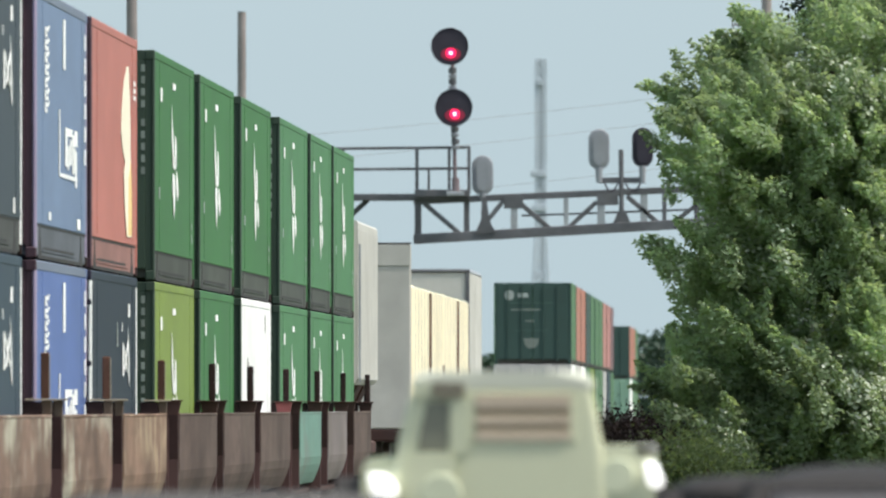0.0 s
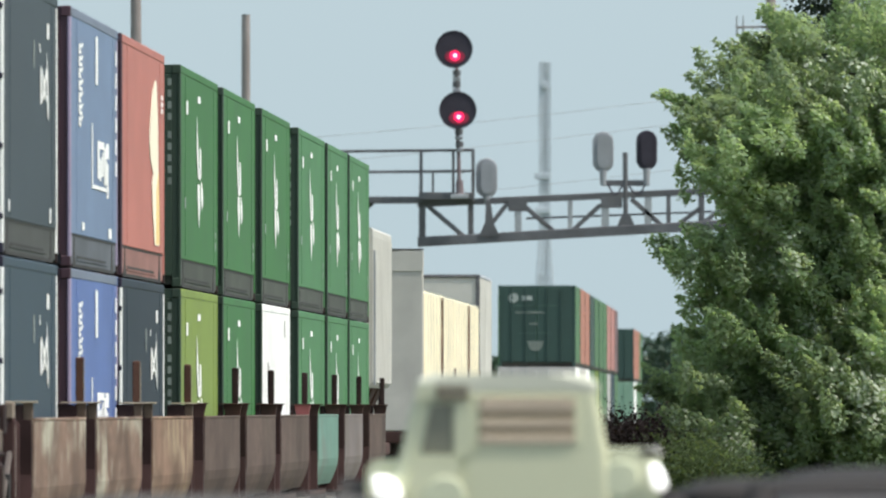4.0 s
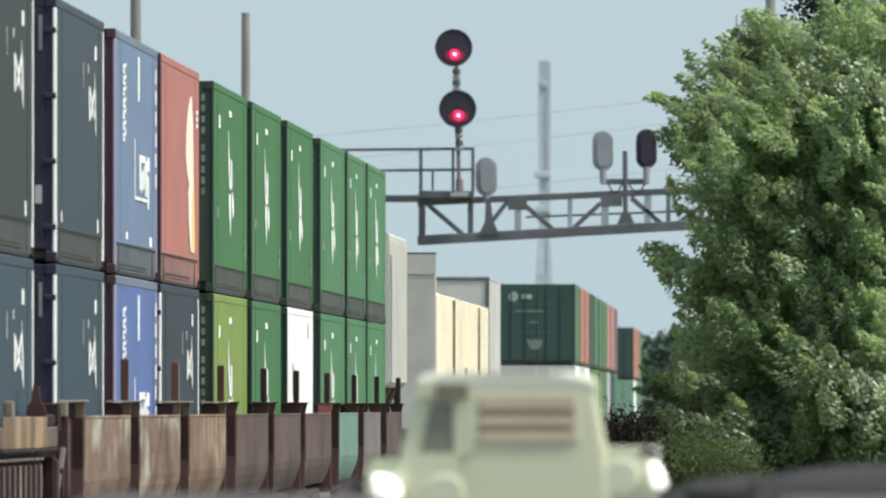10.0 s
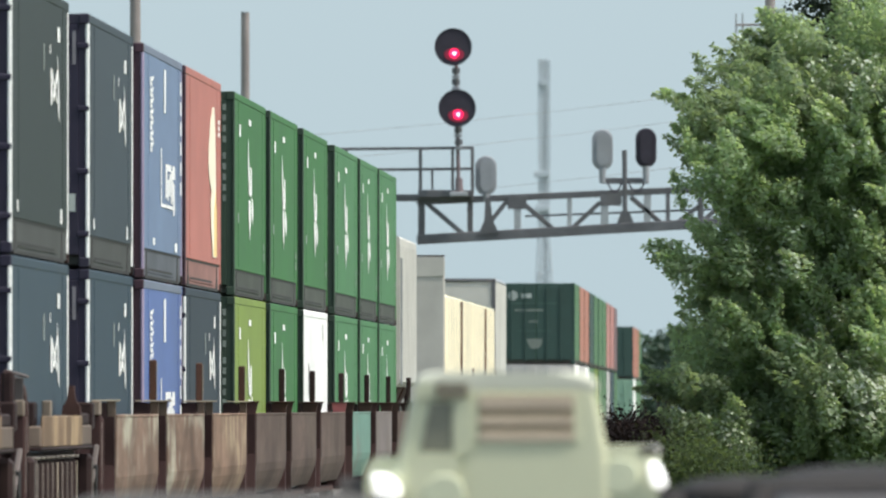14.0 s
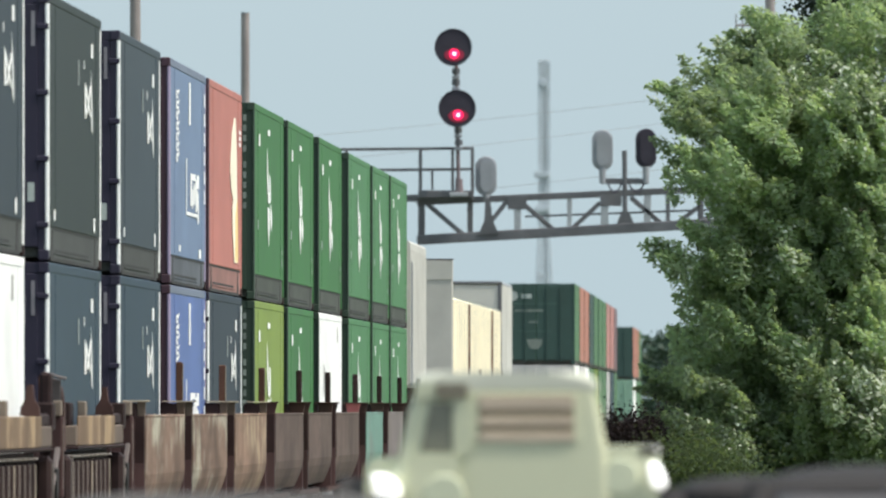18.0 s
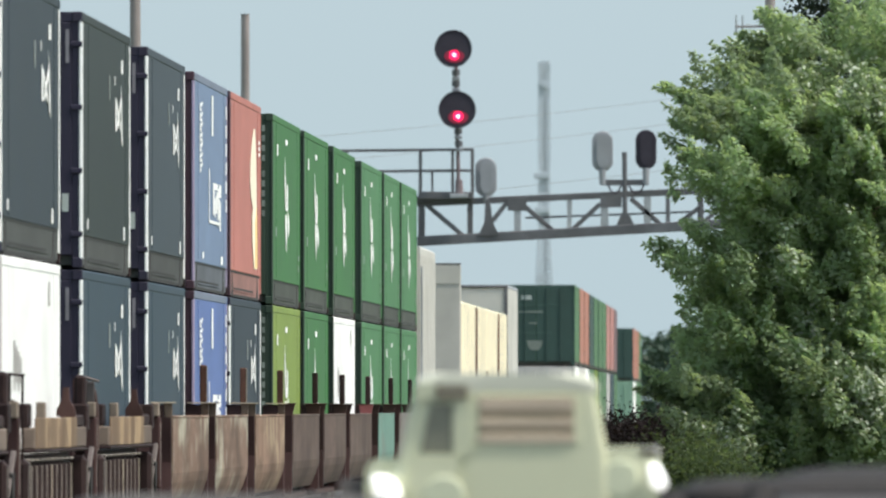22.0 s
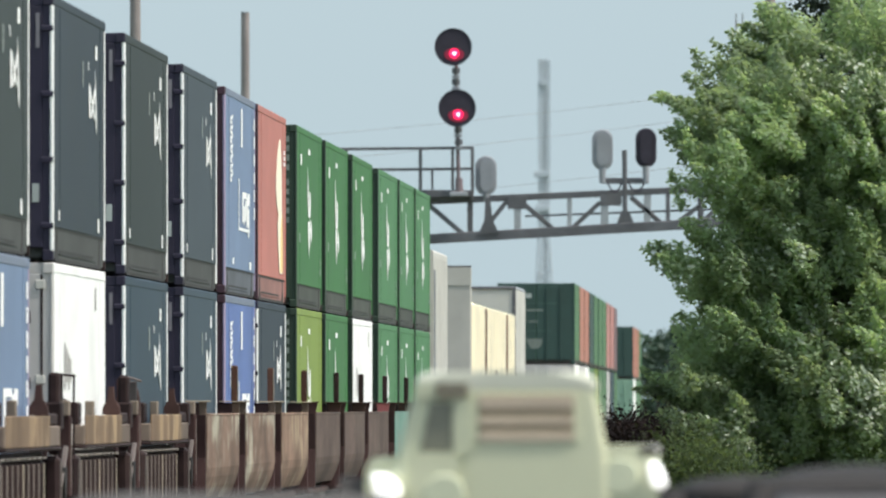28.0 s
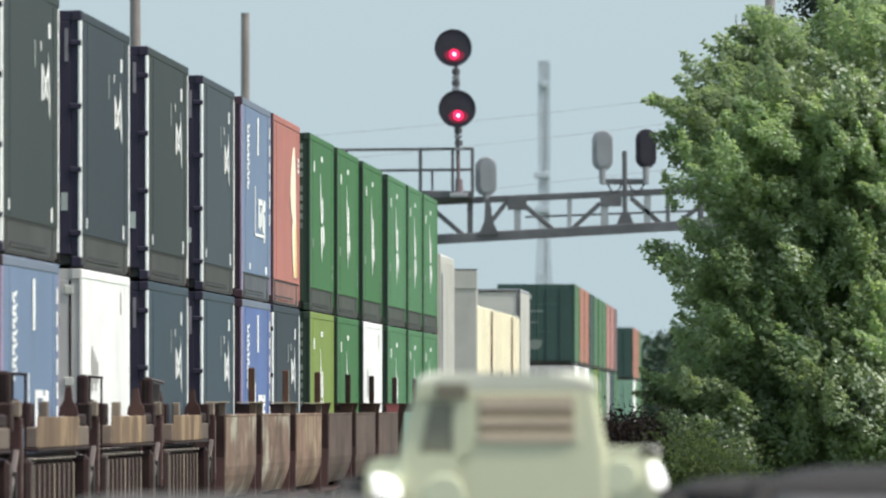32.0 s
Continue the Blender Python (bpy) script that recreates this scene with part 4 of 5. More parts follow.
def far_train():
    G = "containers on the standing train"
    top = 5.82
    h = 2.72
    # depth, length, colour of the side
    row = [(690, 16, P_FARSIDE, P_FARGREEN), (708, 16, P_ORANGE, P_FARGREEN), (726, 16, P_ORANGE, P_FARGREEN), (746, 16, P_FARGREEN, P_FARGREEN), (764, 16, P_FARSIDE, P_FARGREEN),
           (784, 16, P_FARSIDE, P_FARGREEN), (802, 16, P_FARSIDE, P_FARGREEN), (820, 16, P_PINK, P_FARGREEN), (840, 16, P_PINK, P_FARGREEN), (858, 16, P_MAUVE, P_FARGREEN)]
    lows = [P_WHITE, P_GREYDOOR, P_WHITE, P_FARSIDE, P_LIME, P_FARSIDE, P_FARSIDE, P_GREYDOOR, P_SLATEB, P_FARSIDE]

    def at(d, z):
        return pose(4.43 - 1.30 + 0.0162 * (d - 690), d, z, 0, 0, -math.degrees(math.atan(0.0165)))
    for (d, L, side, end), low in zip(row, lows):
        a = container("container", "dark green and orange container on the standing train", G, side, end, None, L=L, H=h, skirt=False)
        a.matrix_basis = at(d, top - h)
        if d == 690:
            part("logo_shape", Shape().tube((-0.78, -0.012, 2.30), (-0.78, -0.018, 2.30), 0.17, n=14), M_DOORTEXT, a)
            part("logo_bar", Shape().box(-0.50, -0.15, -0.018, -0.012, 2.22, 2.37), M_DOORTEXT, a)
            part("logo_shape", Shape().prism([(-0.32, 0.86), (-0.16, 0.84), (-0.04, 0.86), (0.10, 0.84), (0.22, 0.86), (0.19, 0.66), (0.08, 0.52), (-0.16, 0.52), (-0.26, 0.64)], 1, -0.018, -0.012), M_STENCIL, a)
            for x0, x1, z0, z1, m in ((-0.8, 0.7, 2.02, 2.06, M_FAINT), (-0.72, 0.25, 1.78, 1.84, M_STENCIL), (-0.25, 0.05, 1.40, 1.46, M_STENCIL), (-0.6, 0.5, 1.10, 1.13, M_FAINT)):
                part("text_bar", Shape().box(x0, x1, -0.018, -0.012, z0, z1), m, a)
        b = container("container", "container in the lower row of the standing train", G, low, P_GREYDOOR if low is P_WHITE else end, None, L=L, H=h, skirt=False)
        b.matrix_basis = at(d, 0.36)
    for d, side, low in ((1066, P_ORANGE, P_WHITE), (1088, P_ORANGE, P_FARSIDE), (1110, P_FARSIDE, P_FARSIDE)):
        a = container("container", "dark green and orange container on the standing train", G, side, P_FARGREEN, None, L=20, H=h, skirt=False)
        m = pose(9.88 - 1.3 + 0.0162 * (d - 1066), d, top - h, 0, 0, -0.95)
        a.matrix_basis = m
        b = container("container", "container in the lower row of the standing train", G, low, P_TEALISH, None, L=20, H=h, skirt=False)
        b.matrix_basis = pose(9.88 - 1.3 + 0.0162 * (d - 1066), d, 0.36, 0, 0, -0.95)
    for d in (690, 708, 726, 746, 764, 784, 802, 820, 840, 858, 1066, 1088, 1110):
        c = well_car("dark brown well car of the standing train", "well cars of the standing train", M_BROWN, 16.4, 0.8, z_top=0.95, low=True)
        if d < 1000:
            c.matrix_basis = at(d - 0.2, 0)
        else:
            c.matrix_basis = pose(9.88 - 1.3 + 0.0162 * (d - 1066), d, 0, 0, 0, -0.95)


P_TEALISH = box_paint("pale_teal_door_paint", (0.21, 0.35, 0.26))
far_train()

# ---- signal bridge ----


def bridge():
    D = 600.0
    ob = thing("signal_bridge", "dark weathered steel truss signal bridge over the tracks", "signal bridge", m=pose(0, D, 0))

    def q(x, y, dy=0.0):
        a, b = spot(x, y, D)
        return (a, dy, b)

    px = D / LENS
    for dy in (-0.45, 0.45):
        for (a, b, w, nm) in (((738, 359), (1390, 330), 11, "top_chord"), ((738, 426), (1390, 389), 17, "bottom_chord")):
            part(nm, Shape().bar(q(*a, dy), q(*b, dy), w * px * 0.7, w * px), M_STRUCT, ob)
        for x, y0, y1, w in ((746, 357, 424, 12), (832, 355, 418, 10), (916, 352, 415, 12), (1008, 348, 411, 8), (1070, 345, 408, 13), (1146, 341, 402, 12), (1182, 340, 400, 7), (1240, 337, 398, 10), (1320, 334, 394, 10)):
            part("vertical", Shape().box(q(x, 0)[0] - w * px / 2, q(x, 0)[0] + w * px / 2, dy - 0.05, dy + 0.05, q(x, y1)[2], q(x, y0)[2], 0.01), M_GALV if x in (916, 1008, 1070, 1146) else M_STRUCT, ob)
        for a, b in (((756, 362), (824, 420)), ((900, 354), (862, 402)), ((924, 360), (980, 408)), ((1062, 360), (1010, 408)), ((1116, 350), (1176, 402)), ((1238, 366), (1188, 404)), ((1300, 345), (1245, 392))):
            part("diagonal", Shape().bar(q(*a, dy), q(*b, dy), 0.10, 8 * px), M_STRUCT, ob)
    part("conduit", Shape().tube(q(930, 384, 0.6), q(1260, 372, 0.6), 0.03, n=8), M_STRUCT, ob)
    part("gusset_plate", Shape().box(q(1062, 0)[0], q(1100, 0)[0], -0.52, -0.50, q(0, 366)[2], q(0, 346)[2], 0.005), M_STRUCT, ob)
    part("gusset_plate", Shape().box(q(898, 0)[0], q(932, 0)[0], -0.52, -0.50, q(0, 372)[2], q(0, 350)[2], 0.005), M_STRUCT, ob)
    # walkway on the near side
    part("walkway_beam", Shape().bar(q(380, 352, -0.2), q(838, 352, -0.2), 0.9, 12 * px), M_STRUCT, ob)
    part("walkway_deck", Shape().bar(q(740, 345, -0.2), q(838, 346, -0.2), 1.2, 14 * px), M_STRUCT, ob)
    part("walkway_brace", Shape().bar(q(618, 392, -0.2), q(658, 356, -0.2), 0.1, 9 * px), M_STRUCT, ob)
    for y0, y1 in ((266, 264), (303, 301)):
        part("handrail", Shape().bar(q(420, y0 + 2, -0.75), q(838, y1, -0.75), 0.05, 5 * px), M_STRUCT, ob)
    for x, y0, y1, w in ((613, 266, 350, 6), (500, 266, 350, 6), (744, 265, 347, 6), (801, 264, 342, 5), (836, 263, 345, 6), (765, 303, 345, 4)):
        part("handrail_post", Shape().box(q(x, 0)[0] - w * px / 2, q(x, 0)[0] + w * px / 2, -0.78, -0.72, q(x, y1)[2], q(x, y0)[2], 0.008), M_STRUCT, ob)
    # legs outside the tracks
    for x in (400, 1390):
        X = q(x, 0)[0]
        for dx in (-0.5, 0.5):
            part("leg", Shape().box(X + dx - 0.12, X + dx + 0.12, -0.5, 0.5, -0.7, q(x, 330)[2], 0.02), M_STRUCT, ob)
        for k in range(6):
            part("leg_brace", Shape().bar((X - 0.5, 0, k * 1.2), (X + 0.5, 0, k * 1.2 + 1.2), 0.08), M_STRUCT, ob)
    cab = Shape()
    for a, b in ((1075, 1100), (1112, 1140)):
        prev = None
        for k in range(9):
            f = k / 8
            p = q(a + (b - a) * f, 326 + 16 * math.sin(math.pi * f), -0.7)
            if prev:
                cab.tube(prev, p, 0.025, n=6)
            prev = p
    part("hanging_cable", cab, M_BLACK, ob)

    # colour light signal with two round targets
    sg = thing("signal_mast", "signal mast with two round black targets showing red", "railway signal", m=pose(0, D - 0.9, 0))
    part("mast", Shape().tube(q(812, 348), q(806, 70), 0.06, n=12), M_MAST, sg)
    part("mast_base", Shape().tube(q(813, 348), q(812, 318), 0.13, 0.11, n=12), M_MAST, sg)
    part("mast_foot", Shape().box(q(796, 0)[0], q(828, 0)[0], -0.25, 0.25, q(0, 350)[2], q(0, 342)[2], 0.02), M_GALV, sg)
    for x, y in ((807, 128), (807, 148), (811, 232), (812, 254)):
        part("clamp", Shape().tube(q(x, y + 5), q(x, y - 5), 0.12, n=12), M_STRUCT, sg)
        part("junction_box", Shape().box(q(x - 7, 0)[0], q(x + 7, 0)[0], -0.1, 0.02, q(0, y + 14)[2], q(0, y + 7)[2], 0.02), M_HEADGREY, sg)
    for x, y in ((802, 86), (809, 194)):
        c = Vector(q(x, y))
        t = part("target", Shape().tube(c + Vector((0, -0.30, 0)), c + Vector((0, -0.26, 0)), 0.535, n=40), M_BLACK, sg, "round matt black target")
        rim = Shape()
        for k in range(40):
            a0, a1 = 2 * math.pi * k / 40, 2 * math.pi * (k + 1) / 40
            rim.tube(c + Vector((0.53 * math.cos(a0), -0.31, 0.53 * math.sin(a0))), c + Vector((0.53 * math.cos(a1), -0.31, 0.53 * math.sin(a1))), 0.018, n=6)
        part("rim", rim, M_BLACK, t)
        part("case", Shape().tube(c + Vector((0, -0.26, 0)), c + Vector((0, 0.1, 0)), 0.36, 0.25, n=24), M_BLACK, sg)
        for dx, dz, lit in ((0.03, -0.19, True), (-0.19, 0.16, False), (0.20, 0.16, False)):
            o = c + Vector((dx, 0, dz))
            part("lens", Shape().tube(o + Vector((0, -0.33 if lit else -0.303, 0)), o + Vector((0, -0.30, 0)), 0.145 if lit else 0.115, n=20), M_LENS if lit else M_BLACK, t, "lit red lens" if lit else "dark lens")
            if lit:
                # glowing ellipse added for the red bloom round the lens
                part("lens_edge", Shape().loft([[tuple(o + Vector((0.29 * math.cos(u), y0, -0.03 + 0.19 * math.sin(u)))) for u in [2 * math.pi * i / 28 for i in range(28)]] for y0 in (-0.318, -0.30)]), M_LENSHALO, t, "glowing red halo round the lens")
                part("lamp", Shape().tube(o + Vector((0, -0.338, 0.0)), o + Vector((0, -0.325, 0.0)), 0.05, n=16), M_LENSCORE, t, "glowing lamp")
            if lit:
                hood = Shape()
                pts = [(math.cos(a), math.sin(a)) for a in [math.pi * (-0.15 + 1.3 * k / 14) for k in range(15)]]
                for r0, r1 in (((0.125), (0.118)),):
                    ring = [[o + Vector((r * u, y0, r * w)) for u, w in pts] for r, y0 in ((0.165, -0.30), (0.165, -0.335))]
                    inner = [[o + Vector((r * u, y0, r * w)) for u, w in pts] for r, y0 in ((0.157, -0.335), (0.157, -0.30))]
                    hood.loft([*ring, *inner], closed=False)
                part("hood", hood, M_BLACK, t)

    # oval heads seen from behind and in front
    def head(label, x, y, w, h, mat, arm_to):
        hd = thing("oval_signal", label, "railway signal", "oval signal heads on the bridge", m=pose(0, D - 0.5, 0))
        cx, cz = q(x, y)[0], q(x, y)[2]
        rx, rz = w * px / 2, h * px / 2
        pts = []
        for k in range(33):
            a = math.pi * k / 32
            pts.append((cx + rx * math.cos(a), cz + (rz - rx) + rx * math.sin(a)))
        for k in range(33):
            a = math.pi + math.pi * k / 32
            pts.append((cx + rx * math.cos(a), cz - (rz - rx) + rx * math.sin(a)))
        inner = [(cx + (a - cx) * 0.88, cz + (b - cz) * 0.94) for a, b in pts]
        part("backplate", Shape().loft([[(a, -0.02, b) for a, b in inner], [(a, 0.0, b) for a, b in pts], [(a, 0.05, b) for a, b in pts]]), mat, hd)
        case = [(cx + (a - cx) * 0.55, cz + (b - cz) * 0.8) for a, b in pts]
        part("case", Shape().loft([[(a, -0.10, b) for a, b in case], [(a, -0.02, b) for a, b in case]]), mat, hd)
        part("neck", Shape().tube((cx, 0.02, cz - rz + 0.05), (cx + (q(arm_to[0], 0)[0] - cx) * 0.0, 0.02, q(0, arm_to[1])[2]), 0.11, 0.09, n=12), mat if mat is not M_BLACK else M_HEADGREY, hd)
        return hd

    head("light grey oval signal head on a short mast", 860, 313, 38, 70, M_HEADGREY, (862, 358))
    head("light grey oval signal head turned away on a bracket", 1066, 267, 37, 72, M_HEADGREY, (1068, 326))
    head("dark oval signal head on a bracket", 1143, 264, 37, 70, M_BLACK, (1143, 326))
    br = thing("signal_bracket", "steel bracket mast carrying two oval signal heads", "bracket", m=pose(0, D - 0.5, 0))
    part("mast", Shape().tube(q(1106, 392, 0.05), q(1105, 268, 0.05), 0.075, n=12), M_STRUCT, br)
    foot = [(q(x, 0)[0], q(0, y)[2]) for x, y in ((1088, 404), (1124, 402), (1113, 376), (1100, 376))]
    part("mast_foot", Shape().prism(foot, 1, -0.02, 0.12), M_STRUCT, br)
    part("cross_arm", Shape().bar(q(1064, 322, 0.05), q(1148, 322, 0.05), 0.1, 0.17), M_STRUCT, br)
    st = thing("signal_stand", "short dark stand under the oval signal head", "bracket", m=pose(0, D - 0.5, 0))
    foot = [(q(x, 0)[0], q(0, y)[2]) for x, y in ((846, 417), (883, 415), (872, 392), (867, 352), (859, 352), (857, 392))]
    part("post", Shape().prism(foot, 1, -0.1, 0.1), M_STRUCT, st)


bridge()

# ---- poles, tower and wires ----


def pole(x, y_top, d, r, label, lean=0.0):
    X, Z = spot(x, y_top, d)
    ob = thing("utility_pole", label, "utility pole", "wooden poles", m=pose(X, d, -0.7))
    part("pole", Shape().tube((-lean, 0, 0), (0, 0, Z + 0.7), r * 1.25, r, n=14), M_POLE, ob)
    part("cap", Shape().tube((0, 0, Z + 0.69), (0, 0, Z + 0.72), r * 1.03, n=14), M_GALV, ob)
    return ob


pole(434, 24, 640.0, 0.131, "bare grey wooden pole behind the train")
pole(238, -160, 520.0, 0.13, "tall brown wooden utility pole behind the train", lean=-0.1)
armed = pole(1363, -60, 640.0, 0.154, "brown wooden utility pole behind the tree")
armed_at = armed.matrix_basis.translation
arm_z = spot(0, 46, 640.0)[1] - armed_at.z
part("cross_arm", Shape().bar((-1.08, 0, arm_z), (0.9, 0, arm_z + 0.02), 0.09, 0.07), M_POLE, armed)
for x in (-1.06, -0.86, 0.7):
    part("insulator_pin", Shape().tube((x, 0, arm_z - 0.26), (x, 0, arm_z + 0.36), 0.035, 0.02, n=8), M_GALV, armed)


def tower():
    D = 1500.0
    X, Z = spot(963, 108, D)
    ob = thing("radio_mast", "slender grey lattice radio mast far away", "radio mast", m=pose(X, D, -0.7))
    top = Z + 0.7

    def half(z):
        return 0.37 + 0.06 * max(0.0, 15.2 - z)

    def corner(i, z):
        return (half(z) * (-1, 1, 1, -1)[i], half(z) * (-1, -1, 1, 1)[i], z)
    n = 84
    step = top / n
    lace = Shape()
    for i in range(4):
        leg = Shape()
        leg.bar(corner(i, 0.0), corner(i, 15.2), 0.10)
        leg.bar(corner(i, 15.2), corner(i, top), 0.13)
        part("leg", leg, M_TOWER, ob)
    for k in range(n):
        z0, z1 = k * step, (k + 1) * step
        for i in range(4):
            j = (i + 1) % 4
            lace.bar(corner(i, z0), corner(j, z1), 0.11 if z0 > 15 else 0.08)
            lace.bar(corner(j, z0), corner(i, z1), 0.11 if z0 > 15 else 0.08)
            lace.bar(corner(i, z1), corner(j, z1), 0.09 if z0 > 15 else 0.06)
    part("lacing", lace, M_TOWER, ob)
    part("feed_cable", Shape().tube((0.1, 0, 0), (0.1, 0, top * 0.97), 0.10, n=8), M_TOWER, ob)
    for z, w in ((0.93, 0.3), (0.69, 0.75), (0.60, 0.7), (0.42, 0.55), (0.36, 0.8), (0.30, 0.5)):
        part("antenna", Shape().box(-w, w * 0.6, -0.6, -0.45, top * z, top * z + 0.45, 0.03), M_TOWER, ob)


tower()


def wires():
    for a, b, sag in (((434, 297), (1363, 195), 6), ((434, 374), (1363, 277), 6), ((434, 250), (1363, 150), 8)):
        ob = thing("overhead_wire", "thin overhead wire strung between two wooden poles", "wire", "overhead wires")
        pts = []
        for k in range(17):
            f = k / 16
            d = 640.0
            X, Z = spot(a[0] + (b[0] - a[0]) * f, a[1] + (b[1] - a[1]) * f + sag * 4 * f * (1 - f), d)
            pts.append((X, d, Z))
        part("strand", sweep(pts, 0.0085), M_WIRE, ob)


wires()

# ---- trees ----


def leaves(points, normals, size, mat, name, parent, rnd, label="", along=None, spread=0.3):
    """One mesh of many small folded leaves at the given points."""
    n = len(points)
    outline = np.array([(0, 0, 0), (-spread, 0.45, 0.08), (0, 1, -0.06), (spread, 0.45, 0.08)])
    nz = normals / np.maximum(1e-6, np.linalg.norm(normals, axis=1))[:, None]
    ref = rnd.normal(size=(n, 3)) if along is None else along
    ax = np.cross(ref, nz)
    ax /= np.maximum(1e-6, np.linalg.norm(ax, axis=1))[:, None]
    ay = np.cross(nz, ax)
    s = size * rnd.uniform(0.7, 1.3, n)
    v = points[:, None, :] + s[:, None, None] * (outline[None, :, 0:1] * ax[:, None, :] + outline[None, :, 1:2] * ay[:, None, :] + outline[None, :, 2:3] * nz[:, None, :])
    f = np.arange(n)[:, None, None] * 4 + np.array([(0, 3, 2), (0, 2, 1)])[None]
    me = bpy.data.meshes.new(name)
    me.vertices.add(4 * n)
    me.vertices.foreach_set("co", v.reshape(-1).astype(np.float32))
    me.loops.add(6 * n)
    me.loops.foreach_set("vertex_index", f.reshape(-1).astype(np.int32))
    me.polygons.add(2 * n)
    me.polygons.foreach_set("loop_start", np.arange(0, 6 * n, 3, dtype=np.int32))
    me.update(calc_edges=True)
    me.materials.append(mat)
    ob = new(name, me)
    ob.parent = parent
    return tagged(ob, label)


TREE_SWAY = []   # crown pieces: object, pivot, phase, strength


# tips of branches that reach out of the crown, by crown piece: x, y from the trunk, height
REACH = {3: ((-3.40, -0.4, 2.00), (-3.15, 0.3, 1.55)), 5: ((-3.1, 0.2, 2.35),), 6: ((-2.9, -0.2, 2.75),), 8: ((-2.75, 0.3, 3.25),), 9: ((-3.22, -0.3, 3.78), (-2.9, 0.2, 3.55)),
         14: ((-2.85, -0.4, 5.1),), 15: ((-3.10, -0.3, 5.72), (-2.95, 0.4, 5.35)), 17: ((-2.72, -0.2, 6.30), (-2.35, 0.5, 6.4)), 19: ((-1.85, -0.3, 6.75), (-2.0, 0.2, 6.6))}


def unit(v):
    return v / np.linalg.norm(v)


def spray(c, d, L, w, rnd, P, Nn, Al):
    """Leaves round one shoot from c along d, full near its foot and thin at its tip."""
    m = int(40 + 2600 * L * w)
    t = rnd.beta(1.1, 1.5, m)
    s1 = unit(np.cross(d, np.array([0.31, 0.52, 0.79])))
    s2 = np.cross(d, s1)
    ph = rnd.uniform(0, 2 * math.pi, m)
    rad = np.cos(ph)[:, None] * s1 + np.sin(ph)[:, None] * s2
    r = w * (1 - t) ** 0.7 * np.minimum(1.0, 0.35 + 3.5 * t) * rnd.uniform(0.45, 1.55, m)
    P.append(c + d * (t * L)[:, None] + rad * r[:, None])
    Nn.append(0.60 * rad + np.array([0, 0, 0.55]) + rnd.normal(0, 0.30, (m, 3)))
    Al.append(0.8 * d + 0.5 * rad + rnd.normal(0, 0.35, (m, 3)))


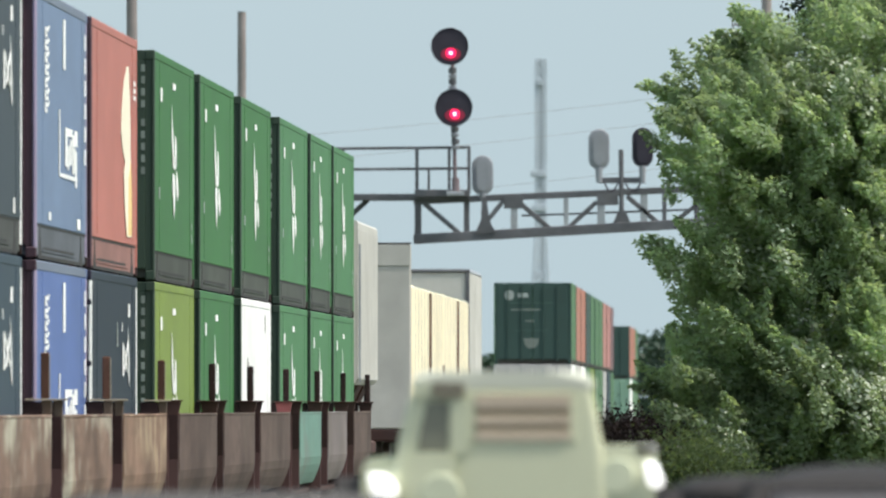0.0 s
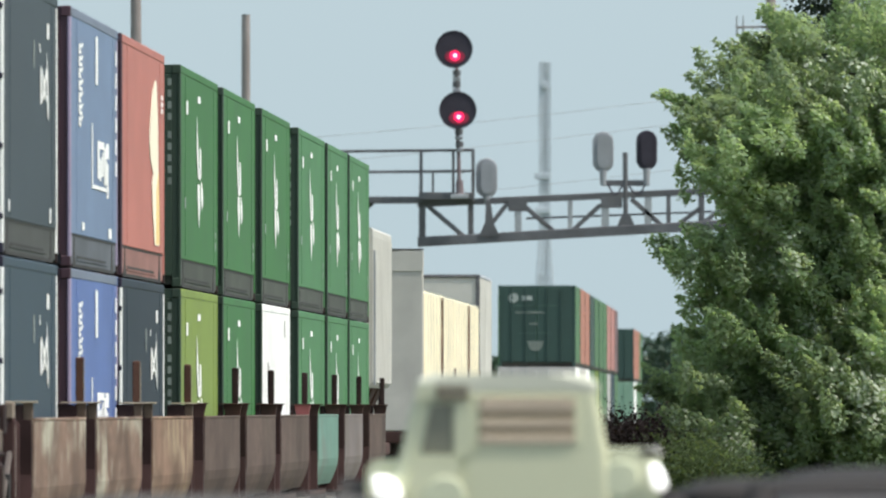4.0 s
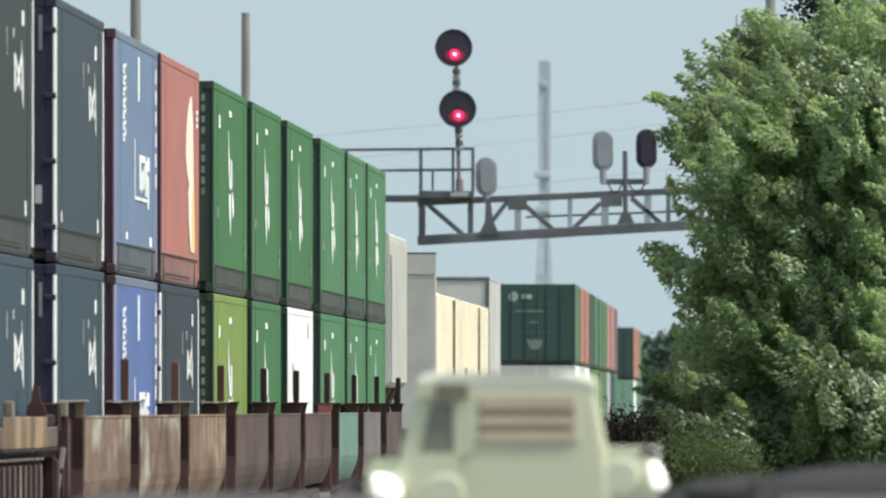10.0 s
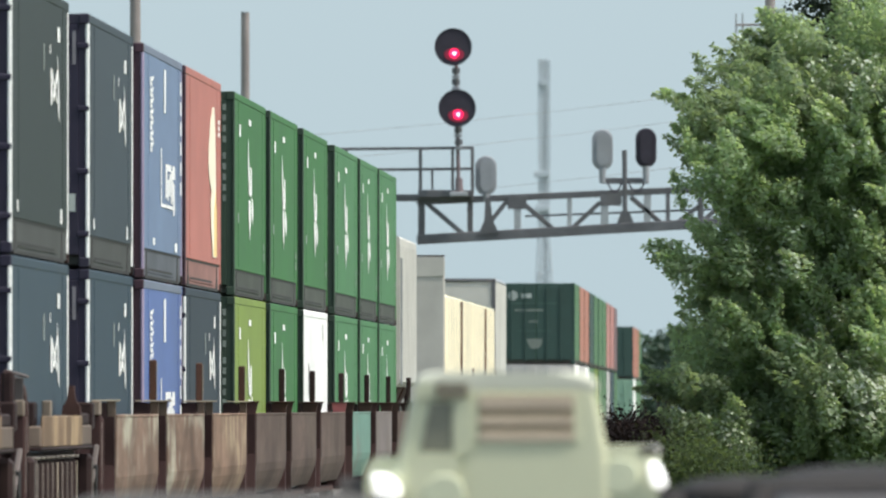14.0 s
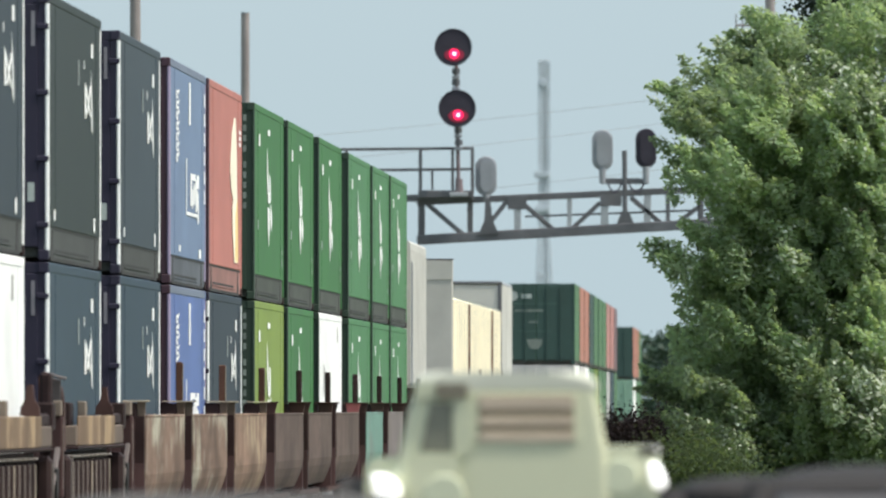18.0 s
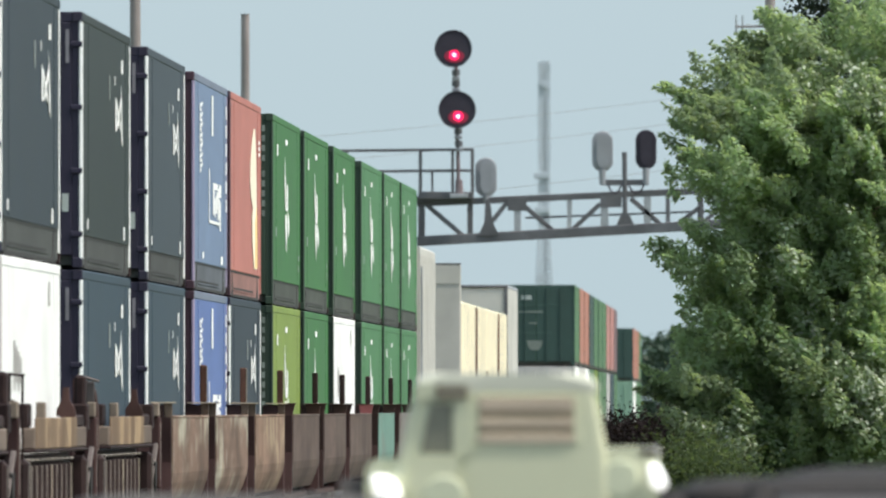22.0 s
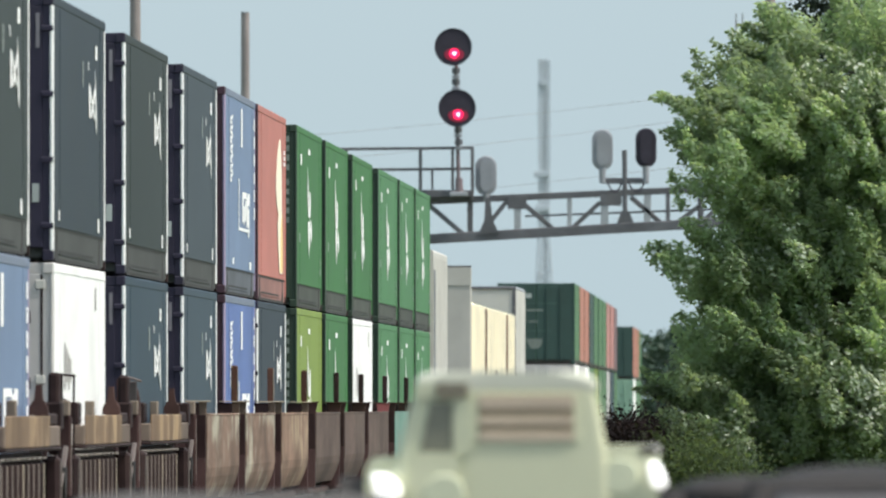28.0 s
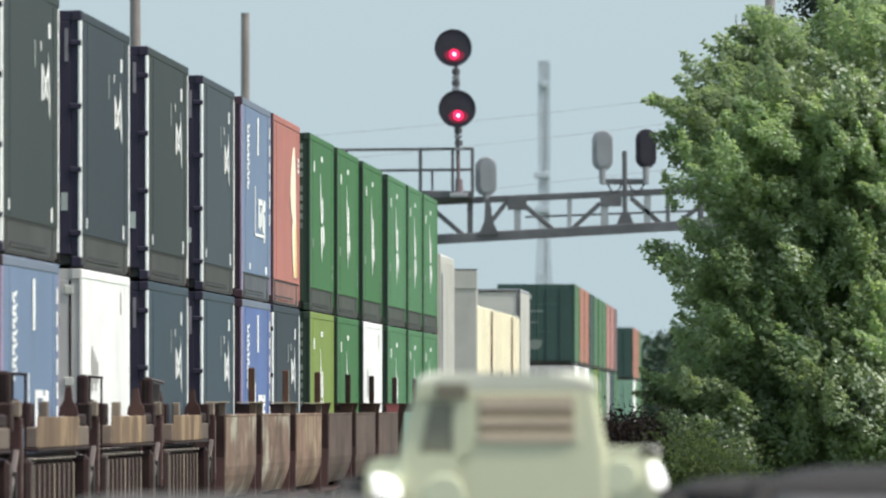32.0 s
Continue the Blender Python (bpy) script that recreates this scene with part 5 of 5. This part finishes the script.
def big_tree():
    cx, cy = 5.85, 266.0
    base = -0.62
    ob = thing("maple_tree", "dense leafy green broadleaf tree stirred by wind", "tree", m=pose(cx, cy, base))
    rnd = np.random.default_rng(11)
    zs = [-0.4, 0.4, 0.8, 1.2, 1.7, 2.0, 2.5, 2.9, 3.3, 3.73, 4.1, 4.5, 5.0, 5.6, 6.0, 6.3, 6.52, 6.74, 7.0, 7.25, 7.45]
    rs = [2.4, 2.8, 2.9, 2.95, 3.1, 3.2, 2.9, 2.65, 2.45, 2.6, 2.4, 2.3, 2.65, 2.8, 2.65, 2.45, 2.05, 1.75, 1.3, 0.8, 0.3]
    trunk = Shape()
    rings = []
    for z, r in ((0, 0.30), (0.5, 0.21), (2, 0.18), (4, 0.13), (6, 0.08), (7.9, 0.03)):
        rings.append([(r * math.cos(a) + 0.05 * math.sin(z), r * math.sin(a), z) for a in [2 * math.pi * k / 12 for k in range(12)]])
    trunk.loft(rings)
    part("trunk", trunk, M_BARK, ob, smooth=True)
    pieces = 22
    skirts = (0.25, 0.35, 0.15, 0.45)      # low boughs down to the ground
    for k in range(pieces + len(skirts)):
        f = (k + 0.5) / pieces if k < pieces else 0.05
        zc = 0.7 + f * 6.4 if k < pieces else skirts[k - pieces]
        ang = k * 2.39996 + 0.4 if k < pieces else -2.7 + 0.75 * (k - pieces)
        R = float(np.interp(zc, zs, rs))
        pivot = Vector((0, 0, zc - base - 0.5))
        limb = Shape()
        P, Nn, Al = [], [], []
        for j in range(int(9 + 11 * R / 2.7)):
            a = ang + rnd.uniform(-1.1, 1.1)
            z = zc + rnd.uniform(-0.5, 0.5)
            out = np.array([math.cos(a), math.sin(a), 0.0])
            if (out[0] > 0.25 and j % 4) or (out[1] > 0.45 and j % 2):
                continue
            rr = float(np.interp(z, zs, rs)) * rnd.uniform(0.80, 1.0)
            lead = unit(out * 0.8 + np.array([-0.18, 0.0, 0.45 + 0.45 * f]) + rnd.normal(0, 0.16, 3))
            tip = np.array([rr * out[0], rr * out[1], z - base - pivot.z])
            foot = tip - lead * 0.9
            limb.tube((0.12 * out[0], 0.12 * out[1], foot[2] - 0.6), tuple(foot), 0.028, 0.012, n=5, caps=False)
            limb.tube(tuple(foot), tuple(foot + 0.6 * (tip - foot)), 0.010, 0.003, n=4, caps=False)
            # a bunch of leafy shoots that share a heading
            for tw in range(int(rnd.integers(3, 6))):
                d = unit(lead + rnd.normal(0, 0.20, 3))
                L = rnd.uniform(0.45, 0.95)
                top = tip + rnd.normal(0, 0.21, 3) - lead * rnd.uniform(0.0, 0.45)
                spray(top - d * L, d, L, rnd.uniform(0.11, 0.21), rnd, P, Nn, Al)
            m = 40 if zc < 6.3 else 6
            deep = np.array([out[0] * rr, out[1] * rr, tip[2]]) * np.array([1, 1, 1]) - out * rnd.uniform(0.25, 1.2, (m, 1))
            P.append(deep + rnd.normal(0, 0.22, (m, 3)))
            Nn.append(rnd.normal(0, 0.5, (m, 3)) + np.array([0, 0, 0.7]))
            Al.append(rnd.normal(0, 1, (m, 3)))
        # limbs that stand out of the crown towards the lot
        ahead = []
        for q in range(40):
            az = 0.8 + 0.125 * q
            if int((az - 0.7) / 6.4 * pieces) == k:
                ax = -0.1 - 2.9 * ((q * 0.618) % 1.0)
                rz = float(np.interp(az, zs, rs))
                ay = -math.sqrt(max(0.5, rz * rz - ax * ax)) - 0.25 - 0.5 * ((q * 0.37) % 1.0)
                ahead.append((ax, min(ay, -2.75 - 0.5 * ((q * 0.37) % 1.0)), az + 0.15))
        if k in REACH or ahead:
            for ax, ay, az in list(REACH.get(k, ())) + ahead:
                a0 = np.array([ax * 0.55, ay * 0.55, az - base - pivot.z - 0.45])
                a1 = np.array([ax, ay, az - base - pivot.z])
                limb.tube(tuple(a0 * np.array([0.2, 0.2, 1])), tuple(a0 + 0.72 * (a1 - a0)), 0.022, 0.004, n=5, caps=False)
                out = unit(a1 - a0)
                for tw in range(9 if ay > -0.6 or (2.3 < az < 4.3 and ax > -1.5) else 15):
                    f0 = rnd.uniform(0.25, 1.0)
                    d = unit(out + rnd.normal(0, 0.28, 3) + np.array([0, 0, 0.2])) if ay > -0.6 else unit(0.3 * out + rnd.normal(0, 0.30, 3) + np.array([-0.35, 0, 0.65]))
                    L = rnd.uniform(0.28, 0.55)
                    big = 1.0 if ay > -0.6 else 1.4
                    spray(a0 + (a1 - a0) * f0 - d * L * 0.8 + rnd.normal(0, 0.05 * big ** 4, 3), d, L * big, big * rnd.uniform(0.06, 0.13), rnd, P, Nn, Al)
        br = part("bough", limb, M_BARK, ob, at=Matrix.Translation(pivot))
        P, Nn, Al = np.concatenate(P), np.concatenate(Nn), np.concatenate(Al)
        # turned leaves, silvery underside up, in loose patches, four fitted to the camera's view
        world_at = P + np.array([pivot.x, pivot.y, pivot.z])
        patch = np.sin(2.3 * world_at[:, 0] + 1.1) * np.sin(1.9 * world_at[:, 2] + 0.6 * world_at[:, 1]) + 0.35 * np.sin(5.1 * world_at[:, 0] - 3.7 * world_at[:, 2])
        share = np.where(patch > 0.72, 0.08, 0.006)
        for ax, az, reach, most in ((-2.05, 1.70, 0.38, 0.40), (-0.35, 2.50, 0.42, 0.45), (-0.30, 6.40, 0.75, 0.14), (-1.55, 4.30, 0.35, 0.16)):
            near = np.exp(-(((world_at[:, 0] - ax) / reach) ** 2 + ((world_at[:, 2] - az) / reach) ** 2))
            share = np.maximum(share, np.where(world_at[:, 1] < -1.2, most * near, 0.0))
        turned = rnd.random(len(P)) < share
        leaves(P[~turned], Nn[~turned], 0.068, M_LEAF, "foliage", br, rnd, along=Al[~turned])
        if turned.any():
            leaves(P[turned], Nn[turned] + np.array([0.5, -0.5, 0.0]), 0.072, M_LEAFPALE, "turned_leaves", br, rnd, "silvery undersides of turned leaves", along=Al[turned])
        TREE_SWAY.append((br, pivot, k * 1.7, 0.5 + 0.7 * f))
    return ob


big_tree()


def back_tree(x, y_top, d, r, h_low, label, mat, seed, size, count, conic=False):
    """Simpler tree behind: trunk and crown."""
    X, Z = spot(x, y_top, d)
    ob = thing("tree", label, "tree", "trees in the background", m=pose(X, d, -0.62))
    top = Z + 0.62
    part("trunk", Shape().tube((0, 0, 0), (0, 0, top * 0.9), 0.2, 0.05, n=10), M_BARK, ob)
    rnd = np.random.default_rng(seed)
    P, N = [], []
    for j in range(count):
        f = rnd.random()
        z = h_low + f * (top - h_low)
        a = rnd.uniform(0, 2 * math.pi)
        w = r * ((1 - f) ** 0.8 if conic else math.sin(math.pi * (0.12 + 0.85 * f)) ** 0.7) * rnd.uniform(0.6, 1.1)
        c = np.array([w * math.cos(a), w * math.sin(a), z])
        m = 40
        pts = c + rnd.normal(0, 1, (m, 3)) * np.array([0.28, 0.28, 0.16]) * max(1.0, r / 3)
        P.append(pts)
        N.append(rnd.normal(0, 0.6, (m, 3)) + np.array([0, 0, 0.7]))
    leaves(np.concatenate(P), np.concatenate(N), size, mat, "crown", ob, rnd)
    return ob


back_tree(1475, -170, 300.0, 0.42, 5.6, "dark evergreen tree behind the leafy tree", M_LEAFDARK, 5, 0.10, 160, conic=True)
for i, (x, y, d, r) in enumerate(((1180, 596, 1250.0, 4.0), (1235, 585, 1260.0, 4.5), (1300, 575, 1270.0, 5.0), (1370, 570, 1280.0, 5.0), (1450, 560, 1290.0, 5.0), (1160, 626, 1300.0, 3.0), (868, 636, 1500.0, 3.0), (885, 640, 1510.0, 3.0))):
    back_tree(x, y, d, r, 0.6, "distant hazy green tree near the tracks", M_LEAFFAR, 20 + i, 0.45, 60)
for i, (x, y, d, r) in enumerate(((1085, 762, 262.0, 0.30), (1112, 768, 264.0, 0.35), (1145, 760, 263.0, 0.45), (1205, 790, 262.0, 0.45), (1255, 806, 261.0, 0.5))):
    back_tree(x, y, d, r, 0.1, "dark plum coloured bush at the foot of the tree" if i < 3 else "low light green bush at the foot of the tree", M_PLUM if i < 3 else M_LEAFLOW, 70 + i, 0.055, 420 if i < 3 else 360)

# ---- parked vehicles ----
M_JEEP = material("pale_green_vehicle_paint", (0.575, 0.585, 0.41), rough=0.6, vary=0.05, dirt_amount=0.12, dirt=(0.54, 0.55, 0.39), spec=0.3)
M_JEEPROOF = material("pale_roof_paint", (0.545, 0.55, 0.45), rough=0.6, vary=0.05)
M_SLAT = material("reddish_brown_boards", (0.55, 0.45, 0.34), rough=0.7, vary=0.15, streak=0.3, dirt=(0.46, 0.34, 0.25))
M_WINDOW = material("dim_side_window", (0.20, 0.20, 0.155), rough=0.5, vary=0.1, spec=0.2)
# glow put into this surface in place of sun glints
M_LAMPGLINT = material("glowing_white_glint", (0.86, 0.87, 0.86), rough=0.12, vary=0.02, glow=(1.0, 0.98, 0.94), glow_strength=1.0)
M_CARDARK = material("dark_grey_car_paint", (0.038, 0.035, 0.034), rough=0.75, vary=0.1, spec=0.12)
M_CARGREY = material("grey_car_paint_dusty", (0.075, 0.07, 0.066), rough=0.8, vary=0.1, spec=0.2)
M_GUTTER = material("brown_gutter_paint", (0.20, 0.175, 0.125), rough=0.7, vary=0.15)
M_JEEPBOWL = material("dull_green_lamp_bowl", (0.55, 0.575, 0.41), rough=0.6, vary=0.08)
M_LOTGREEN = material("inner_lining", (0.27, 0.22, 0.145), rough=0.9, vary=0.15)


def rounded(points, r, n=4):
    """Round the corners of a closed outline of (a, b) pairs."""
    out = []
    m = len(points)
    for i in range(m):
        p0, p1, p2 = Vector(points[i - 1]), Vector(points[i]), Vector(points[(i + 1) % m])
        a, b = (p0 - p1), (p2 - p1)
        ra = min(r, a.length * 0.45, b.length * 0.45)
        a, b = p1 + a.normalized() * ra, p1 + b.normalized() * ra
        for k in range(n + 1):
            t = k / n
            out.append(tuple((1 - t) ** 2 * a + 2 * t * (1 - t) * p1 + t * t * b))
    return out


def green_utility():
    D = 90.0
    ob = thing("utility_vehicle", "old pale green utility truck with narrow cab parked beside the track", "vehicle", m=pose(0, D, 0))

    def px(x):
        return spot(x, 0, D)[0]

    def pz(y):
        return spot(0, y, D)[1]

    def ring(y, xr, xl, xf, xfr, r=0.05):
        o = rounded([(px(xr), 0.0), (px(xl), 0.0), (px(xf), 0.03), (px(xf), 1.36), (px(xfr), 1.42)], r)
        return [(a, b, pz(y)) for a, b in o]

    cab = Shape().loft([ring(905, 1086, 826, 698, 985), ring(800, 1078, 824, 708, 985), ring(735, 1066, 828, 722, 978), ring(690, 1056, 832, 736, 972)])
    part("cab", cab, M_JEEP, ob, smooth=False)
    roof = Shape().loft([ring(692, 1062, 826, 734, 978), ring(676, 1060, 828, 736, 976), ring(664, 1050, 836, 746, 966, 0.14), ring(659, 1032, 852, 762, 950, 0.16)])
    part("roof", roof, M_JEEPROOF, ob, "pale sunlit roof")
    # rear opening with boards
    x0, x1 = px(846), px(1016)
    fr = part("rear_window", Shape().box(x0 - 0.03, x1 + 0.03, -0.005, 0.01, pz(786), pz(696), 0.003), M_JEEP, ob)
    part("opening", Shape().box(x0, x1, -0.008, 0.0, pz(782), pz(700), 0.002), M_LOTGREEN, fr)
    for ya, yb in ((726, 703), (754, 740), (782, 767)):
        part("slat", Shape().box(x0 + 0.005, x1 - 0.005, -0.013, -0.004, pz(ya), pz(yb), 0.003), M_SLAT, fr, "reddish brown slat")
    # side window and dark gutter, on a flank flattened to fit the camera's view
    a, b = Vector((px(826), 0.006)), Vector((px(736), 0.029))
    dirv = (b - a)
    nrm = Vector((-dirv.y, dirv.x)).normalized() * -1
    if nrm.x > 0:
        nrm = -nrm

    def flank(f0, f1, y0, y1, out, shear=0.0):
        s = Shape()
        pts = []
        for f, y, lean in ((f0, y1, 0), (f1, y1, 0), (f1, y0, shear), (f0, y0, 0)):
            g = a + dirv * (f + lean)
            pts.append((g, pz(y)))
        s.loft([[(g.x + nrm.x * o, g.y + nrm.y * o, z) for g, z in pts] for o in (-0.02, out)])
        return s
    part("side_window", flank(0.28, 0.93, 714, 802, 0.012, -0.22), M_WINDOW, ob)
    part("window_pillar", flank(-0.10, 0.25, 706, 806, 0.016), M_JEEP, ob)
    part("gutter", flank(-0.02, 0.60, 680, 706, 0.03), M_GUTTER, ob, "dark gutter strip")
    part("gutter_end", flank(0.62, 1.0, 682, 706, 0.02), M_JEEP, ob)
    # fenders with round lamp bowls

    def shoulder(xa, xb, y_top, y0, r, name):
        o = rounded([(px(xa), pz(910)), (px(xb), pz(910)), (px(xb), pz(y_top)), (px(xa), pz(y_top))], r)
        return part(name, Shape().prism(o, 1, y0, 1.55), M_JEEP, ob)
    shoulder(646, 790, 812, 0.16, 0.07, "outer_fender")
    inner = shoulder(728, 812, 803, -0.02, 0.05, "inner_fender")
    wide = shoulder(1062, 1166, 791, 0.02, 0.05, "inner_fender")
    for xc, yc, r, host, y0 in ((786, 878, 38, inner, -0.02), (1098, 846, 34, wide, 0.02)):
        c = Vector((px(xc), y0, pz(yc)))
        rr = r * D / LENS
        part("lamp_bowl", Shape().tube(c, c + Vector((0, -0.012, 0)), rr, rr * 0.9, n=28), M_JEEPBOWL, host, "dull green round lamp bowl")
    part("lower_body", Shape().box(px(690), px(1150), 0.035, 1.6, pz(1020), pz(815), 0.05), M_JEEP, ob)
    # glowing caps stand in for white sun glints on the truck
    for outline in (((653, 836), (694, 840), (716, 870), (704, 888), (664, 888)), ((1143, 817), (1168, 817), (1183, 858), (1177, 868), (1153, 868))):
        o = rounded([(px(x), pz(y)) for x, y in outline], 0.03)
        ca, cb = sum(a for a, b in o) / len(o), sum(b for a, b in o) / len(o)
        lamp = Shape().loft([[(ca + (a - ca) * f, y0, cb + (b - cb) * f) for a, b in o] for f, y0 in ((0.92, 0.18), (0.92, -0.04), (0.85, -0.07), (0.65, -0.09), (0.3, -0.10))])
        part("lamp", lamp, M_LAMPGLINT, ob, "glowing white glint", smooth=True)
    part("mirror_block", Shape().box(px(1128), px(1168), 0.02, 0.2, pz(812), pz(790), 0.01), P_GREYDOOR, ob)
    for xc, lift in ((640, 0.05), (1205, 0.0)):
        t = Shape().tube((px(xc) - 0.12, 0.9, 0.40), (px(xc) + 0.13, 0.9, 0.40), 0.46, n=28)
        part("tyre", t, M_RUBBERSHADE, ob)
        t = Shape().tube((px(xc) - 0.10, 0.62, 0.86 + lift), (px(xc) + 0.12, 0.62, 0.86 + lift), 0.46, 0.44, n=28)
        part("mudguard", t, M_CARDARK, ob, "dark rounded mudguard")
    part("chassis", Shape().box(px(700), px(1140), 0.1, 1.6, 0.3, pz(1015), 0.04), M_DARKSTEEL, ob)
    part("axle", Shape().tube((px(640), 0.9, 0.40), (px(1205), 0.9, 0.40), 0.06, n=10), M_DARKSTEEL, ob)
    return ob


green_utility()


def sedan(label, x, d, top, mat, yaw, panes=None, dome=((0.11, 0.0), (0.05, 0.02), (0.015, 0.10), (0.0, 0.26))):
    """Parked car; y runs from its tail, which faces the camera."""
    ob = thing("parked_car", label, "car", "cars parked in the lot", m=pose(x, d, -0.06, 0, 0, yaw))
    k = top + 0.06
    # (y, half width, belt height, deck height)
    lower = Shape()
    rings = []
    for y, w, z0, z1 in ((0.0, 0.78, 0.45, 0.80), (0.12, 0.86, 0.30, 0.98), (0.9, 0.90, 0.25, 1.02), (2.4, 0.91, 0.22, 1.0), (3.6, 0.89, 0.24, 0.95), (4.4, 0.84, 0.28, 0.82), (4.6, 0.70, 0.42, 0.68)):
        o = rounded([(-w, z0), (w, z0), (w, z1), (-w, z1)], 0.16)
        rings.append([(a, y, b) for a, b in o])
    lower.loft(rings)
    part("body", lower, mat, ob, smooth=True)
    cabin = Shape()
    rings = []
    for z, y0, y1, w in ((0.96, 0.55, 3.55, 0.80), (1.15, 0.80, 3.15, 0.74), (k - 0.10, 1.12, 2.65, 0.64)):
        rings.append([(a, b, z) for a, b in rounded([(-w, y0), (w, y0), (w, y1), (-w, y1)], 0.15)])
    cabin.loft(rings)
    part("glasshouse", cabin, panes or M_GLASS, ob, "grey windows with painted sky reflection" if panes else "dark tinted windows")
    roof = Shape()
    rings = []
    for drop, g in dome:
        z, w = k - drop, 0.66 - g
        rings.append([(a, b, z) for a, b in rounded([(-w, 1.10 + g), (w, 1.10 + g), (w, 2.68 - g), (-w, 2.68 - g)], 0.2)])
    roof.loft(rings)
    part("roof", roof, mat, ob, smooth=True)
    for sx in (-1, 1):
        for (ya, za), (yb, zb) in (((0.60, 0.97), (1.14, k - 0.08)), ((3.50, 0.97), (2.64, k - 0.08)), ((1.9, 0.97), (1.9, k - 0.08))):
            part("pillar", Shape().bar((sx * 0.80, ya, za), (sx * 0.65, yb, zb), 0.07), mat, ob)
        for y in (0.95, 3.65):
            w = part("wheel", Shape().tube((sx * 0.72, y, 0.32), (sx * 0.92, y, 0.32), 0.32, n=24), M_RUBBERSHADE, ob)
            part("rim", Shape().tube((sx * 0.90, y, 0.32), (sx * 0.93, y, 0.32), 0.20, n=18), M_GALV, w)
        part("tail_light", Shape().box(sx * 0.66 - 0.14, sx * 0.66 + 0.14, -0.02, 0.10, 0.70, 0.84, 0.02), P_RED, ob)
        part("mirror", Shape().box(sx * 0.98 - 0.10, sx * 0.98 + 0.10, 2.75, 2.9, 0.98, 1.12, 0.03), mat, ob)
    part("bumper", Shape().box(-0.80, 0.80, -0.08, 0.1, 0.36, 0.52, 0.04), mat, ob)
    return ob


sedan("dusty grey parked car with low roof", spot(415, 0, 75)[0], 73.5, 1.355, M_CARGREY, 0)
# lighter grey: sky reflection on the glass put into the colour
M_SKYPANE = material("sky_grey_window", (0.11, 0.105, 0.11), rough=0.35, vary=0.1)
ROUND = ((0.060, 0.0), (0.052, 0.02), (0.040, 0.06), (0.022, 0.13), (0.008, 0.22), (0.0, 0.36))
sedan("dark parked car with glossy curved roof", spot(1668, 0, 75)[0], 73.5, 1.459, M_CARDARK, 0, M_SKYPANE, ROUND)
sedan("dark parked car standing behind another car", spot(1490, 0, 81)[0], 80.0, 1.397, M_CARDARK, 0)


# ---- what moves ----
def travel(t):
    """How far the train has gone along the line after t seconds."""
    return 2.0967 * t + 0.030807 * t * t - 0.00067733 * t ** 3


# gusts that lean the top of the crown, in hundredths of a metre by second
GUST = ((0, -26), (0.5, -17), (1, -15), (1.5, 1), (2, -4), (2.5, -2), (3, 9), (3.5, 12), (5.5, 6), (6, 8), (6.5, 8), (7, 4), (7.5, -6), (8, -24), (8.5, -23), (9, -12), (10, -7), (10.5, -10),
        (11, 4), (11.5, 15), (12, 19), (12.5, 5), (13, 7), (13.5, 15), (14.5, 15), (16.5, -5), (17.5, -8), (18, -12), (18.5, -5), (20, -9), (20.5, -1), (21.5, 0), (22, 7), (22.5, 11), (23.5, 15),
        (24.5, 9), (25, -1), (25.5, 0), (27.5, 12), (28, 9), (28.5, -1), (29.5, 5), (30, 20), (30.5, 15), (31, 4), (31.5, -7), (32, -10))


def gust(t):
    return float(np.interp(t, [a for a, b in GUST], [b for a, b in GUST])) * 0.01


def motions():
    for ob, d, z in MOVERS:
        walk(ob, [(t, on_line(d + travel(t), z)) for t in range(0, 33)])
    for ob, pivot, phase, strength in TREE_SWAY:
        rows = []
        for k in range(65):
            t = k * 0.5
            g = 1.0 + 0.6 * math.sin(0.35 * t + phase * 0.3)
            rx = strength * g * (0.8 * math.sin(1.9 * t + phase) + 0.5 * math.sin(3.1 * t + 2 * phase))
            ry = strength * g * (1.3 * math.sin(1.7 * t + 1.3 * phase) + 0.6 * math.sin(2.9 * t + phase))
            rz = strength * g * 1.2 * math.sin(1.3 * t + 0.7 * phase)
            rows.append((t, pose(pivot.x + gust(t) * ((strength - 0.5) / 0.7) ** 2, pivot.y, pivot.z, rx, ry, rz)))
        walk(ob, rows)


motions()
